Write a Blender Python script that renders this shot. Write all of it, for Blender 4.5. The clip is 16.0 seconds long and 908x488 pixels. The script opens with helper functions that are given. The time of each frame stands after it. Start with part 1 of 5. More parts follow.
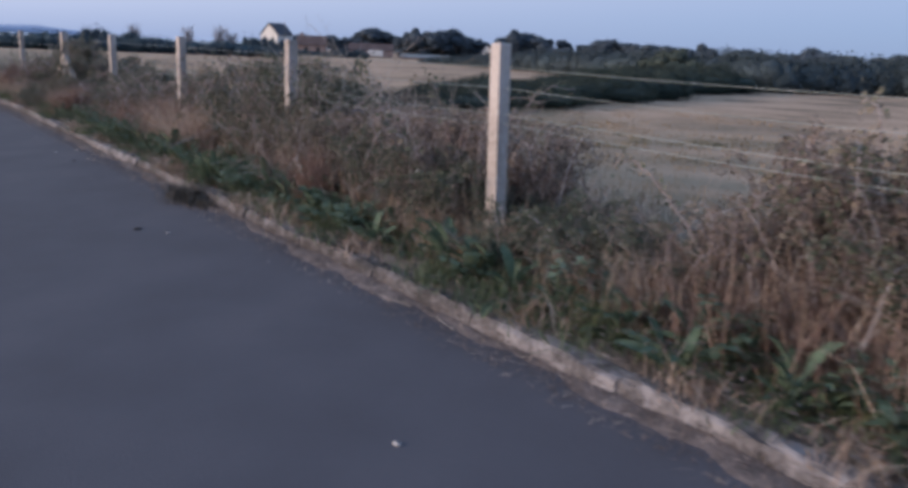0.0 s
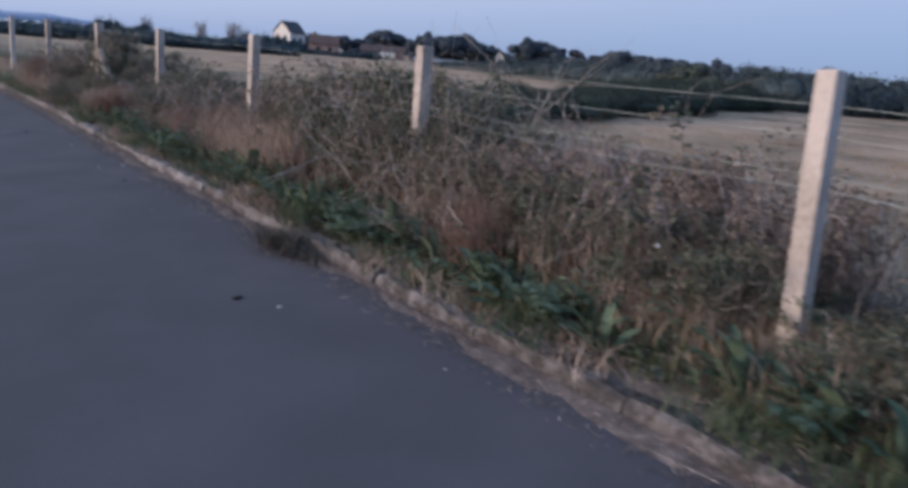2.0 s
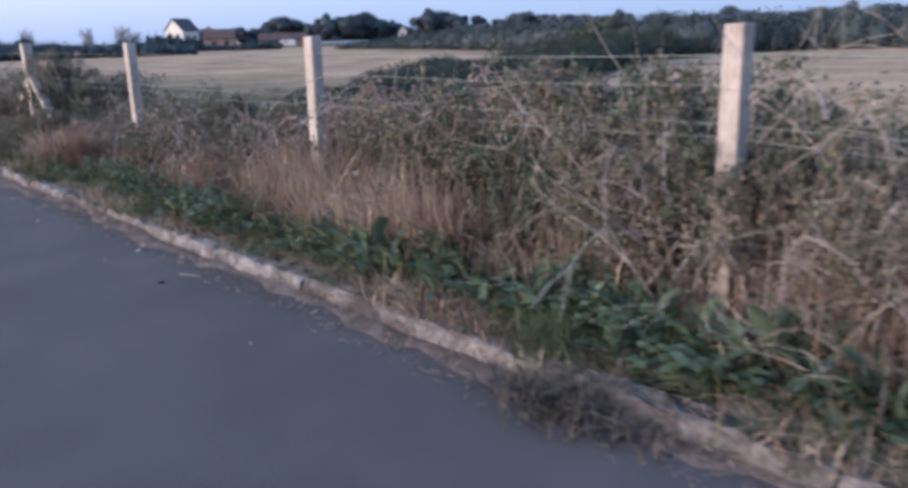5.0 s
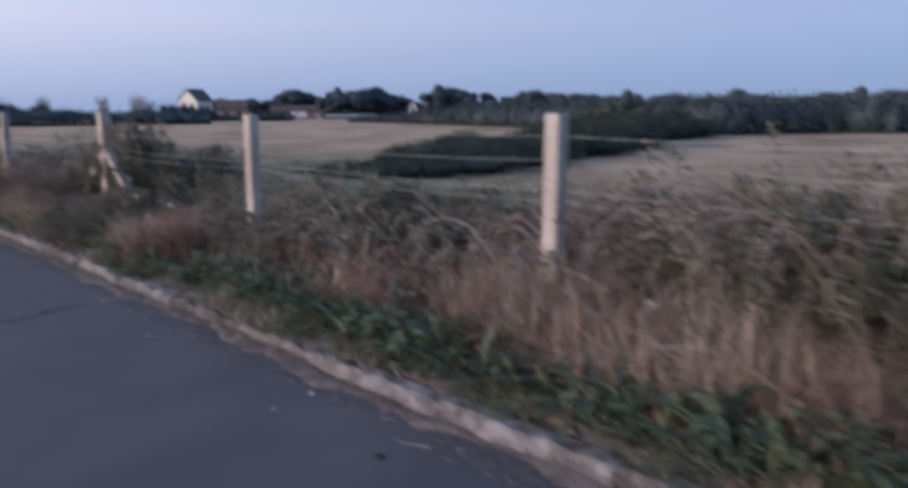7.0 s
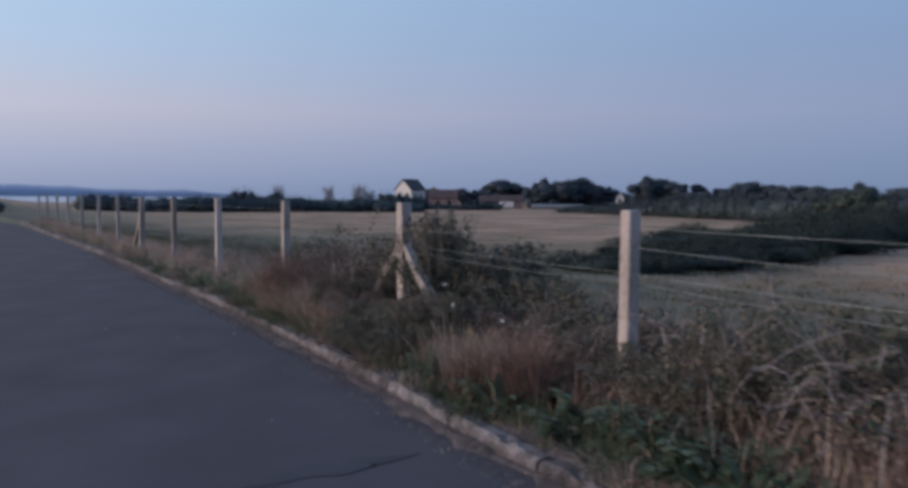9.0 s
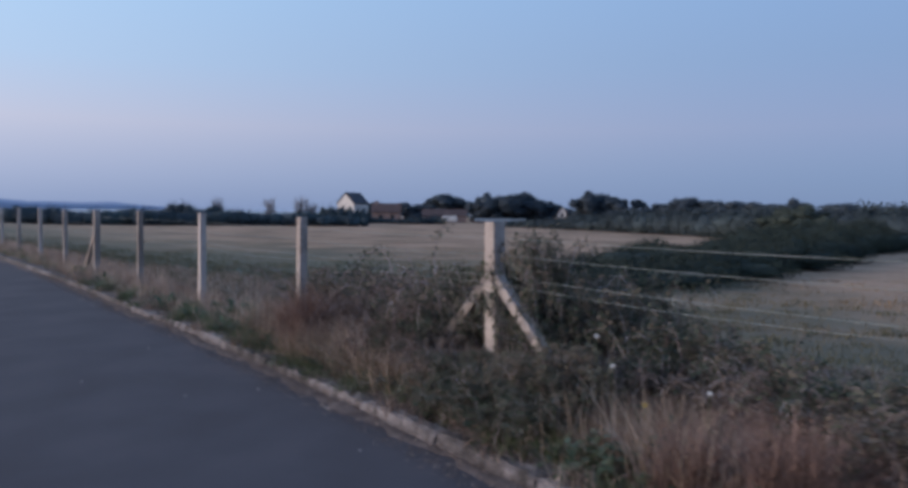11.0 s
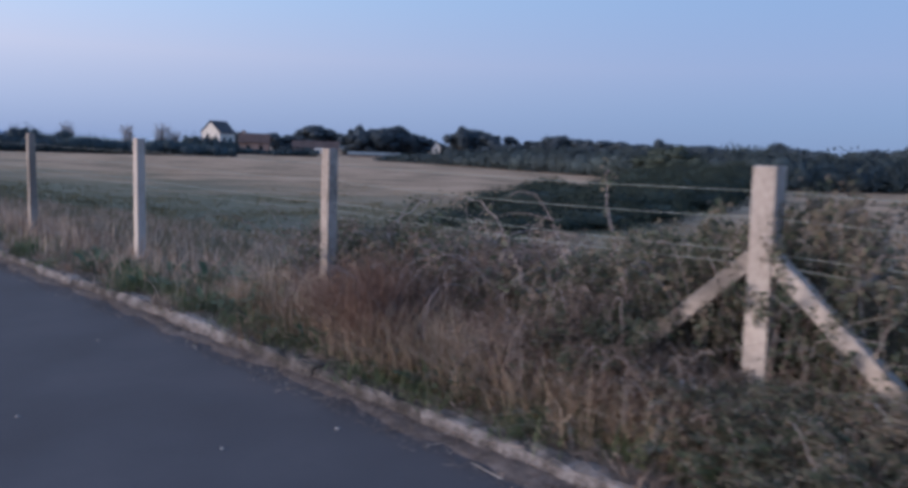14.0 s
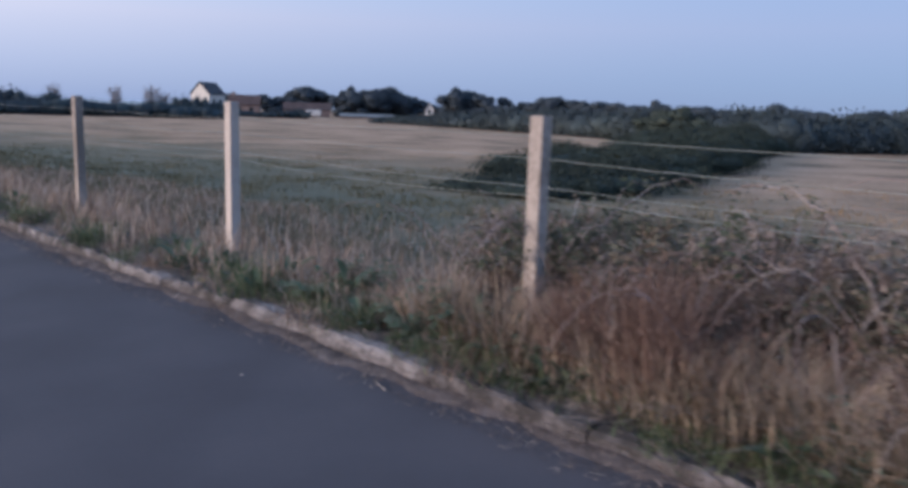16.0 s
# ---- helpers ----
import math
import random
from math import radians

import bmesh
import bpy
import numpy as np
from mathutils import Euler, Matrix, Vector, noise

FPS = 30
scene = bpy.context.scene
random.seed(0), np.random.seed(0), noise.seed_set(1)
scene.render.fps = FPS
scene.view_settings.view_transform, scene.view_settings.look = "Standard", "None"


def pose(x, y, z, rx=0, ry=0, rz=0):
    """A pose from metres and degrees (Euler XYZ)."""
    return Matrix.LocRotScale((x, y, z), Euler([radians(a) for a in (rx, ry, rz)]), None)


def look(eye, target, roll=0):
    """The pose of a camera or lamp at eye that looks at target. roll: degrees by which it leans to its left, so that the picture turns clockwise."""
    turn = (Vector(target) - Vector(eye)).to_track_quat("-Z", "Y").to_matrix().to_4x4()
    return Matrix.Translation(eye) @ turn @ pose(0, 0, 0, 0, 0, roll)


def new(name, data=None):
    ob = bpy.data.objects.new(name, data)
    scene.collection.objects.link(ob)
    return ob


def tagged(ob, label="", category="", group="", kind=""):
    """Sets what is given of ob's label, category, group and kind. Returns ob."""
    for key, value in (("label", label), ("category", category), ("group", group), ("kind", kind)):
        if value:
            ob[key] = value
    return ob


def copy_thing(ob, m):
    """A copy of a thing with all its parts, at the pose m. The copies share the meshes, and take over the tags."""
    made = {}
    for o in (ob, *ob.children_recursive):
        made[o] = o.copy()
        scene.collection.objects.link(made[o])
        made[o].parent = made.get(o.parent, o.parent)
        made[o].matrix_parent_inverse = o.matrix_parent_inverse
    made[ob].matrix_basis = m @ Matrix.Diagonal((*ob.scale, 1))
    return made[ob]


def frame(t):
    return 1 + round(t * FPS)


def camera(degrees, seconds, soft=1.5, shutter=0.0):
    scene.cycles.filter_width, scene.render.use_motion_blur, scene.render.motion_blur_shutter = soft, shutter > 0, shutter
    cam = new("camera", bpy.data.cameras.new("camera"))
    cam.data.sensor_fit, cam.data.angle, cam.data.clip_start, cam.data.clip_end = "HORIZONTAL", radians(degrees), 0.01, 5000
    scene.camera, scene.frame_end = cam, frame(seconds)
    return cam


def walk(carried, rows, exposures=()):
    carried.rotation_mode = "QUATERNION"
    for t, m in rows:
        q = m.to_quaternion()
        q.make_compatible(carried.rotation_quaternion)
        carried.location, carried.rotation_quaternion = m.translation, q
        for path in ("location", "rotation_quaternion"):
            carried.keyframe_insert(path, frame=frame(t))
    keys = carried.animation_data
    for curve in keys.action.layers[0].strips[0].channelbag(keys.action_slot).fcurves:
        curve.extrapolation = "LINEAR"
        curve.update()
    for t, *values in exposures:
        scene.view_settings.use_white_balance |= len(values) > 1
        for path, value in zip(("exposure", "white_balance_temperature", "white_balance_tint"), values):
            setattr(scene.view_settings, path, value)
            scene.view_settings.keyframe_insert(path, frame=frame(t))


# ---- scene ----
cam = camera(59.3, 16.0, soft=3.7, shutter=0.7)
PATH = [
    (0, (-3.249, -3.317, 1.261), (-2.043, -1.794, 0.786), 2.4),
    (0.5, (-3.269, -2.91, 1.25), (-2.069, -1.385, 0.765), 2.2),
    (1, (-3.228, -2.395, 1.242), (-2.03, -0.869, 0.755), 3.81),
    (1.5, (-3.234, -1.879, 1.272), (-2.036, -0.353, 0.783), 3.71),
    (2, (-3.173, -1.388, 1.252), (-1.968, 0.139, 0.788), 4.69),
    (2.5, (-3.172, -0.966, 1.253), (-1.975, 0.567, 0.786), 0.21),
    (3, (-3.115, -0.487, 1.246), (-1.856, 0.993, 0.77), -0.17),
    (3.5, (-3.083, 0.035, 1.293), (-1.807, 1.501, 0.822), -0.29),
    (5.8, (-3.014, 2.25, 1.285), (-1.652, 3.615, 0.755), -2.1),
    (6, (-3.013, 2.436, 1.313), (-1.657, 3.812, 0.795), -2.29),
    (6.5, (-3.06, 2.941, 1.292), (-1.691, 4.312, 0.795), -1.51),
    (7, (-3.062, 3.455, 1.311), (-1.694, 4.873, 0.97), -0.32),
    (7.5, (-3.061, 3.999, 1.322), (-1.93, 5.621, 1.023), 0.65),
    (8, (-3.17, 4.437, 1.38), (-2.147, 6.146, 1.2), -0.57),
    (8.5, (-3.099, 4.933, 1.368), (-2.108, 6.666, 1.241), -0.15),
    (9, (-3.051, 5.471, 1.329), (-2.062, 7.205, 1.21), 0.25),
    (9.5, (-3.029, 5.97, 1.341), (-2.002, 7.683, 1.225), 0.32),
    (11.8, (-3.303, 8.27, 1.346), (-2.08, 9.85, 1.25), -0.23),
    (12, (-3.304, 8.448, 1.344), (-2.044, 9.997, 1.228), -0.4),
    (12.5, (-3.246, 8.936, 1.345), (-1.976, 10.475, 1.21), 1.29),
    (13, (-3.24, 9.415, 1.321), (-1.929, 10.918, 1.165), 1.45),
    (13.5, (-3.21, 9.9, 1.298), (-1.846, 11.347, 1.081), 1.58),
    (14, (-3.196, 10.401, 1.303), (-1.824, 11.836, 1.063), 1.97),
    (14.5, (-3.232, 10.863, 1.313), (-1.856, 12.285, 1.025), 1.27),
    (15, (-3.173, 11.373, 1.31), (-1.791, 12.786, 1.005), 1.46),
    (15.5, (-3.232, 11.85, 1.281), (-1.847, 13.257, 0.963), 1.56),
    (16, (-3.245, 12.347, 1.286), (-1.861, 13.751, 0.953), 1.86),
]
EXPOSURES = [(0.0, 0.65, 6450, 8), (0.5, 0.95, 6450, 7), (1.0, 0.97, 6550, 7), (1.5, 0.75, 6450, 7), (2.0, 0.6, 6350, 7), (2.6, 0.77, 6450, 7), (3.0, 1.04, 6600, 8), (3.5, 0.8, 6400, 8),
             (5.8, 1.25, 6250, 7), (6.0, 1.0, 6150, 7), (6.5, 0.8, 6300, 9), (7.0, 0.52, 6300, 9), (7.6, 0.22, 6250, 8), (8.2, -0.06, 6450, 9), (9.5, 0.04, 6200, 8),
             (12.0, 0.15, 6000, 7), (13.0, 0.2, 5900, 7), (14.0, 0.37, 5950, 7), (15.0, 0.48, 6100, 7), (16.0, 0.57, 6250, 8)]
walk(cam, [(t, look(eye, target, roll)) for t, eye, target, roll in PATH], EXPOSURES)

# ---- world and light: clear dusk, the sun just gone down behind the road ----
SUN_BEARING, SUN_UP = 296.0, 9.0
GLOW_BEARING = 262.0
world = bpy.data.worlds.new("dusk")
scene.world = world
world.use_nodes = True
wn, wl = world.node_tree.nodes, world.node_tree.links


def sky_math(op, a, b=None, c=None, clamp=False):
    m = wn.new("ShaderNodeMath")
    m.operation, m.use_clamp = op, clamp
    for k, v in enumerate((a, b, c)):
        if v is None:
            continue
        if isinstance(v, (int, float)):
            m.inputs[k].default_value = v
        else:
            wl.new(v, m.inputs[k])
    return m.outputs[0]


def sky_ramp(stops):
    """Colours by the sine of the height above the horizon."""
    r = wn.new("ShaderNodeValToRGB")
    e = r.color_ramp.elements
    while len(e) < len(stops):
        e.new(0.5)
    for k, (p, c) in enumerate(stops):
        e[k].position, e[k].color = p, (*c, 1)
    wl.new(up, r.inputs[0])
    return r.outputs[0]


def sky_mix(a, b, f):
    m = wn.new("ShaderNodeMix")
    m.data_type = "RGBA"
    wl.new(a, m.inputs[6])
    wl.new(b, m.inputs[7])
    if isinstance(f, float):
        m.inputs[0].default_value = f
    else:
        wl.new(f, m.inputs[0])
    return m.outputs[2]


way = wn.new("ShaderNodeTexCoord").outputs["Generated"]
xyz = wn.new("ShaderNodeSeparateXYZ")
wl.new(way, xyz.inputs[0])
up = sky_math("MAXIMUM", xyz.outputs[2], 0.0)
flat = sky_math("SQRT", sky_math("SUBTRACT", 1.0001, sky_math("MULTIPLY", xyz.outputs[2], xyz.outputs[2])))
sunward = sky_math("DIVIDE", sky_math("ADD", sky_math("MULTIPLY", xyz.outputs[0], math.sin(radians(GLOW_BEARING))), sky_math("MULTIPLY", xyz.outputs[1], math.cos(radians(GLOW_BEARING)))), flat)
turn = sky_math("MULTIPLY_ADD", sunward, 0.5, 0.5, True)
EAST = sky_ramp([(0.0, (0.17, 0.24, 0.42)), (0.04, (0.20, 0.265, 0.45)), (0.10, (0.265, 0.31, 0.49)), (0.18, (0.25, 0.335, 0.53)), (0.30, (0.26, 0.39, 0.64)), (1.0, (0.20, 0.33, 0.60))])
NORTH = sky_ramp([(0.0, (0.26, 0.32, 0.52)), (0.04, (0.40, 0.425, 0.60)), (0.10, (0.60, 0.57, 0.68)), (0.17, (0.52, 0.63, 0.81)), (0.32, (0.47, 0.68, 0.93)), (1.0, (0.21, 0.33, 0.58))])
WEST = sky_ramp([(0.0, (1.1, 0.65, 0.4)), (0.10, (1.0, 0.72, 0.56)), (0.25, (0.75, 0.70, 0.70)), (0.5, (0.5, 0.6, 0.8)), (1.0, (0.21, 0.33, 0.58))])
near_side = sky_mix(EAST, NORTH, sky_math("DIVIDE", turn, 0.43, None, True))
dusk = sky_mix(near_side, WEST, sky_math("POWER", sky_math("DIVIDE", sky_math("SUBTRACT", turn, 0.43), 0.57, None, True), 2.2))
southward = sky_math("MULTIPLY", sky_math("DIVIDE", xyz.outputs[1], flat), -1.1, None, True)
dusk = sky_mix(dusk, EAST, southward)
sky = wn.new("ShaderNodeTexSky")
sky.sky_type, sky.sun_disc = "NISHITA", False
sky.sun_elevation, sky.sun_rotation = radians(SUN_UP), radians(SUN_BEARING)
sky.air_density, sky.dust_density, sky.ozone_density = 1.0, 0.3, 4.0
clear = wn.new("ShaderNodeMix")
clear.data_type, clear.blend_type = "RGBA", "MULTIPLY"
clear.inputs[0].default_value, clear.inputs[7].default_value = 1.0, (0.12, 0.12, 0.12, 1)
wl.new(sky.outputs[0], clear.inputs[6])
wl.new(sky_mix(dusk, clear.outputs[2], 0.12), wn["Background"].inputs[0])
wn["Background"].inputs[1].default_value = 1.0

lamp = bpy.data.lights.new("afterglow", "SUN")
lamp.energy, lamp.angle, lamp.color = 2.75, radians(18), (1.0, 0.78, 0.68)
glow = new("afterglow", lamp)
sb, su = radians(SUN_BEARING), radians(12)
glow.matrix_world = look((0, 0, 30), (-30 * math.sin(sb) * math.cos(su), -30 * math.cos(sb) * math.cos(su), 30 - 30 * math.sin(su)))


# ---- materials ----
def mat(name, colours, scale=3.0, fine=60.0, rough=0.9, bump=0.3, island=0.0, piece=0.0, thin=0.0, stretch=(1, 1, 1), metal=0.0, bump_scale=None):
    """Noise at two scales through a colour ramp; island and piece vary loose parts and objects."""
    m = bpy.data.materials.new(name)
    m.use_nodes = True
    n, l = m.node_tree.nodes, m.node_tree.links
    b = n["Principled BSDF"]
    b.inputs["Roughness"].default_value, b.inputs["Metallic"].default_value = rough, metal
    b.inputs["Specular IOR Level"].default_value = 0.25
    geo, mp = n.new("ShaderNodeNewGeometry"), n.new("ShaderNodeMapping")
    mp.inputs["Scale"].default_value = stretch
    l.new(geo.outputs["Position"], mp.inputs["Vector"])
    t1, t2 = n.new("ShaderNodeTexNoise"), n.new("ShaderNodeTexNoise")
    for t, s, d in ((t1, scale, 4), (t2, fine, 3)):
        t.inputs["Scale"].default_value, t.inputs["Detail"].default_value = s, d
        l.new(mp.outputs[0], t.inputs["Vector"])
    def mix(a, b_, f):
        x = n.new("ShaderNodeMath")
        x.operation = "MULTIPLY_ADD"
        l.new(b_, x.inputs[0])
        x.inputs[1].default_value = f
        l.new(a, x.inputs[2])
        return x.outputs[0]
    v = mix(t1.outputs[0], t2.outputs[0], 0.5)
    add = 0.25
    if island:
        v = mix(v, geo.outputs["Random Per Island"], island)
        add += island / 2
    if piece:
        info = n.new("ShaderNodeObjectInfo")
        v = mix(v, info.outputs["Random"], piece)
        add += piece / 2
    sub = n.new("ShaderNodeMath")
    sub.operation = "SUBTRACT"
    l.new(v, sub.inputs[0])
    sub.inputs[1].default_value = add
    r = n.new("ShaderNodeValToRGB")
    e = r.color_ramp.elements
    lo, hi = (0.3, 0.7) if not (island or piece) else (0.5 - 0.5 * max(island, piece, 0.4), 0.5 + 0.5 * max(island, piece, 0.4))
    while len(e) < len(colours):
        e.new(0.5)
    for k, c in enumerate(colours):
        e[k].position = lo + (hi - lo) * k / max(1, len(colours) - 1)
        e[k].color = (*c, 1)
    l.new(sub.outputs[0], r.inputs[0])
    l.new(r.outputs[0], b.inputs["Base Color"])
    if bump:
        bp = n.new("ShaderNodeBump")
        bp.inputs["Strength"].default_value = bump
        bp.inputs["Distance"].default_value = bump_scale or 0.01
        l.new(t2.outputs[0], bp.inputs["Height"])
        l.new(bp.outputs[0], b.inputs["Normal"])
    if thin:
        b.inputs["Subsurface Weight"].default_value = 0.0
        tr, ms = n.new("ShaderNodeBsdfTranslucent"), n.new("ShaderNodeMixShader")
        l.new(r.outputs[0], tr.inputs["Color"])
        ms.inputs[0].default_value = thin
        l.new(b.outputs[0], ms.inputs[1])
        l.new(tr.outputs[0], ms.inputs[2])
        l.new(ms.outputs[0], n["Material Output"].inputs["Surface"])
    return m


ASPHALT = mat("asphalt", [(0.060, 0.058, 0.069), (0.068, 0.067, 0.080), (0.079, 0.076, 0.089)], 1.3, 120, 0.85, 0.5, bump_scale=0.004)
for socket, value in (("Specular IOR Level", 0.22), ("Roughness", 0.95)):
    ASPHALT.node_tree.nodes["Principled BSDF"].inputs[socket].default_value = value
FIELD = mat("dry_field", [(0.155, 0.110, 0.071), (0.270, 0.178, 0.114), (0.365, 0.240, 0.158), (0.430, 0.288, 0.199)], 0.16, 3.0, 0.95, 0.12, bump_scale=0.03)
FIELDGRASS = mat("field_grass", [(0.175, 0.128, 0.080), (0.245, 0.174, 0.112), (0.310, 0.222, 0.148), (0.370, 0.268, 0.184)], 0.16, 1.1, 0.9, 0, island=0.15, thin=0.2)
FIELDWEED = mat("field_weed", [(0.085, 0.085, 0.05), (0.12, 0.11, 0.066), (0.16, 0.14, 0.09)], 0.5, 6, 0.9, 0, island=0.3, thin=0.2)


def green_patch(m, centre, radii, colour, most):
    """Lets greener grass show through in one patch of the field, with a ragged edge."""
    n, l = m.node_tree.nodes, m.node_tree.links
    b = n["Principled BSDF"]
    base = b.inputs["Base Color"].links[0].from_socket
    geo = n.new("ShaderNodeNewGeometry")
    mp = n.new("ShaderNodeMapping")
    mp.vector_type = "TEXTURE"
    mp.inputs["Location"].default_value = (*centre, 0)
    mp.inputs["Scale"].default_value = (*radii, 1000)
    l.new(geo.outputs["Position"], mp.inputs["Vector"])
    ln = n.new("ShaderNodeVectorMath")
    ln.operation = "LENGTH"
    l.new(mp.outputs[0], ln.inputs[0])
    ns = n.new("ShaderNodeTexNoise")
    ns.inputs["Scale"].default_value, ns.inputs["Detail"].default_value = 0.22, 5
    l.new(geo.outputs["Position"], ns.inputs["Vector"])
    ad = n.new("ShaderNodeMath")
    ad.operation = "MULTIPLY_ADD"
    ad.inputs[1].default_value = 0.9
    l.new(ns.outputs[0], ad.inputs[0])
    l.new(ln.outputs["Value"], ad.inputs[2])
    mr = n.new("ShaderNodeMapRange")
    mr.interpolation_type = "SMOOTHSTEP"
    for k, v in zip((1, 2, 3, 4), (0.6, 1.5, most, 0.0)):
        mr.inputs[k].default_value = v
    l.new(ad.outputs[0], mr.inputs[0])
    mx = n.new("ShaderNodeMix")
    mx.data_type = "RGBA"
    l.new(mr.outputs[0], mx.inputs[0])
    l.new(base, mx.inputs[6])
    mx.inputs[7].default_value = (*colour, 1)
    l.new(mx.outputs[2], b.inputs["Base Color"])
    for node in n:
        if node.type == "BSDF_TRANSLUCENT":
            l.new(mx.outputs[2], node.inputs["Color"])


for m in (FIELD, FIELDGRASS):
    green_patch(m, (3.5, 8), (6, 15), (0.13, 0.122, 0.078), 0.45)
    green_patch(m, (7, 42), (36, 60), (0.098, 0.104, 0.073), 0.9)
    green_patch(m, (-10, 120), (45, 110), (0.11, 0.11, 0.075), 0.8)
SOIL = mat("verge_soil", [(0.07, 0.06, 0.055), (0.115, 0.098, 0.09), (0.175, 0.15, 0.138)], 2.5, 40, 0.95, 0.6, bump_scale=0.02)
KERB = mat("weathered_kerb_concrete", [(0.043, 0.040, 0.040), (0.086, 0.079, 0.081), (0.131, 0.122, 0.128), (0.211, 0.200, 0.209)], 8, 38, 0.9, 1.0, piece=0.25)
LITTER = mat("leaf_litter", [(0.060, 0.048, 0.047), (0.130, 0.102, 0.094), (0.240, 0.195, 0.180)], 12, 90, 0.95, 0.5, island=0.6)
SILT = mat("gutter_silt", [(0.057, 0.050, 0.052), (0.092, 0.079, 0.080), (0.145, 0.125, 0.126)], 9, 70, 0.95, 0.8)
POST = mat("post_concrete", [(0.19, 0.165, 0.15), (0.345, 0.302, 0.28), (0.45, 0.402, 0.38)], 3, 60, 0.85, 0.12, piece=0.3, stretch=(1, 1, 0.5))
WIRE = mat("galvanised_wire", [(0.2, 0.23, 0.22), (0.33, 0.36, 0.36)], 4, 50, 0.55, 0, metal=0.35)
DRY = mat("dry_grass", [(0.140, 0.098, 0.077), (0.260, 0.192, 0.153), (0.390, 0.302, 0.248), (0.550, 0.450, 0.385)], 1.3, 9, 0.85, 0, island=0.7, thin=0.3)
GOLD = mat("golden_grass", [(0.190, 0.148, 0.112), (0.330, 0.262, 0.203), (0.460, 0.372, 0.300), (0.580, 0.485, 0.407)], 1.3, 9, 0.85, 0, island=0.7, thin=0.35)
RUST = mat("dead_brown_stems", [(0.115, 0.073, 0.060), (0.210, 0.138, 0.116), (0.330, 0.233, 0.196)], 1.8, 9, 0.9, 0, island=0.6, thin=0.2)
GREEN = mat("green_grass", [(0.058, 0.083, 0.049), (0.102, 0.134, 0.074), (0.18, 0.203, 0.118)], 1.5, 9, 0.7, 0, island=0.6, thin=0.3)
DOCK = mat("dock_leaf", [(0.05, 0.078, 0.052), (0.088, 0.128, 0.086), (0.152, 0.198, 0.134)], 2, 30, 0.82, 0.25, island=0.6, thin=0.25)
BRAMBLE = mat("bramble_leaf", [(0.048, 0.065, 0.042), (0.089, 0.105, 0.074), (0.135, 0.129, 0.096), (0.190, 0.156, 0.124)], 1.8, 20, 0.75, 0.2, island=0.6, piece=0.35, thin=0.2)
WITHER = mat("withered_leaf", [(0.070, 0.056, 0.047), (0.135, 0.105, 0.086), (0.212, 0.164, 0.134), (0.320, 0.262, 0.230)], 1.8, 20, 0.8, 0.2, island=0.7, piece=0.3, thin=0.25)
CANE = mat("bramble_cane", [(0.094, 0.067, 0.066), (0.223, 0.175, 0.169), (0.423, 0.389, 0.393)], 3, 40, 0.85, 0, island=0.7)
DEAD = mat("bleached_stalk", [(0.155, 0.135, 0.121), (0.284, 0.254, 0.235), (0.447, 0.408, 0.386)], 3, 40, 0.9, 0, island=0.7)
# blue cast of distance haze is mixed into this hedge green
HEDGE = mat("hazed_hedge_foliage", [(0.037, 0.052, 0.064), (0.045, 0.063, 0.074), (0.056, 0.076, 0.081)], 0.08, 0.6, 0.9, 0, island=0.12)
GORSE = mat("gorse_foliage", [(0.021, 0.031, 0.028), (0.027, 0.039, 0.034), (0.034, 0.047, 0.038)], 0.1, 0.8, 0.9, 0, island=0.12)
# crown colour carries painted haze: bluer and lighter than the leaves themselves
CROWN = mat("hazed_tree_foliage", [(0.042, 0.056, 0.074), (0.050, 0.067, 0.087), (0.060, 0.078, 0.097)], 0.15, 1.2, 0.9, 0, island=0.2)
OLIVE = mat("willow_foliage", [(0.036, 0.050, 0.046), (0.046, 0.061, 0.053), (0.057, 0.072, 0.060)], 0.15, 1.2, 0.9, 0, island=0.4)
BARK = mat("bark", [(0.04, 0.032, 0.026), (0.09, 0.075, 0.062)], 2, 20, 0.95, 0.3)
TWIG = mat("bare_twig", [(0.2, 0.185, 0.2), (0.27, 0.25, 0.26)], 2, 20, 0.95, 0)
WHITEWALL = mat("white_render", [(0.55, 0.53, 0.51), (0.66, 0.64, 0.62)], 0.5, 8, 0.85, 0.1)
BRICK = mat("red_brick", [(0.19, 0.135, 0.12), (0.26, 0.185, 0.165), (0.31, 0.235, 0.215)], 0.6, 7, 0.9, 0.2)
SLATE = mat("slate_roof", [(0.045, 0.045, 0.055), (0.08, 0.08, 0.095)], 0.7, 7, 0.8, 0.2)
TILE = mat("clay_tile_roof", [(0.07, 0.05, 0.05), (0.115, 0.082, 0.078)], 0.6, 7, 0.85, 0.2)
GLASS = mat("dark_pane", [(0.02, 0.022, 0.028), (0.03, 0.033, 0.04)], 1, 9, 0.15, 0)
PALE = mat("pale_sheeting", [(0.14, 0.15, 0.16), (0.19, 0.2, 0.21)], 0.5, 6, 0.6, 0)
# distance haze is painted into the hills' pale blue base colour
HILL = mat("far_hills_haze_tint", [(0.30, 0.345, 0.46), (0.33, 0.375, 0.49)], 0.002, 0.02, 1.0, 0)
WATER = mat("estuary_water", [(0.22, 0.27, 0.36), (0.26, 0.31, 0.4)], 0.003, 0.05, 0.25, 0.05, bump_scale=0.1)
STONE = mat("stone_chip", [(0.26, 0.25, 0.25), (0.38, 0.37, 0.37)], 9, 80, 0.8, 0)
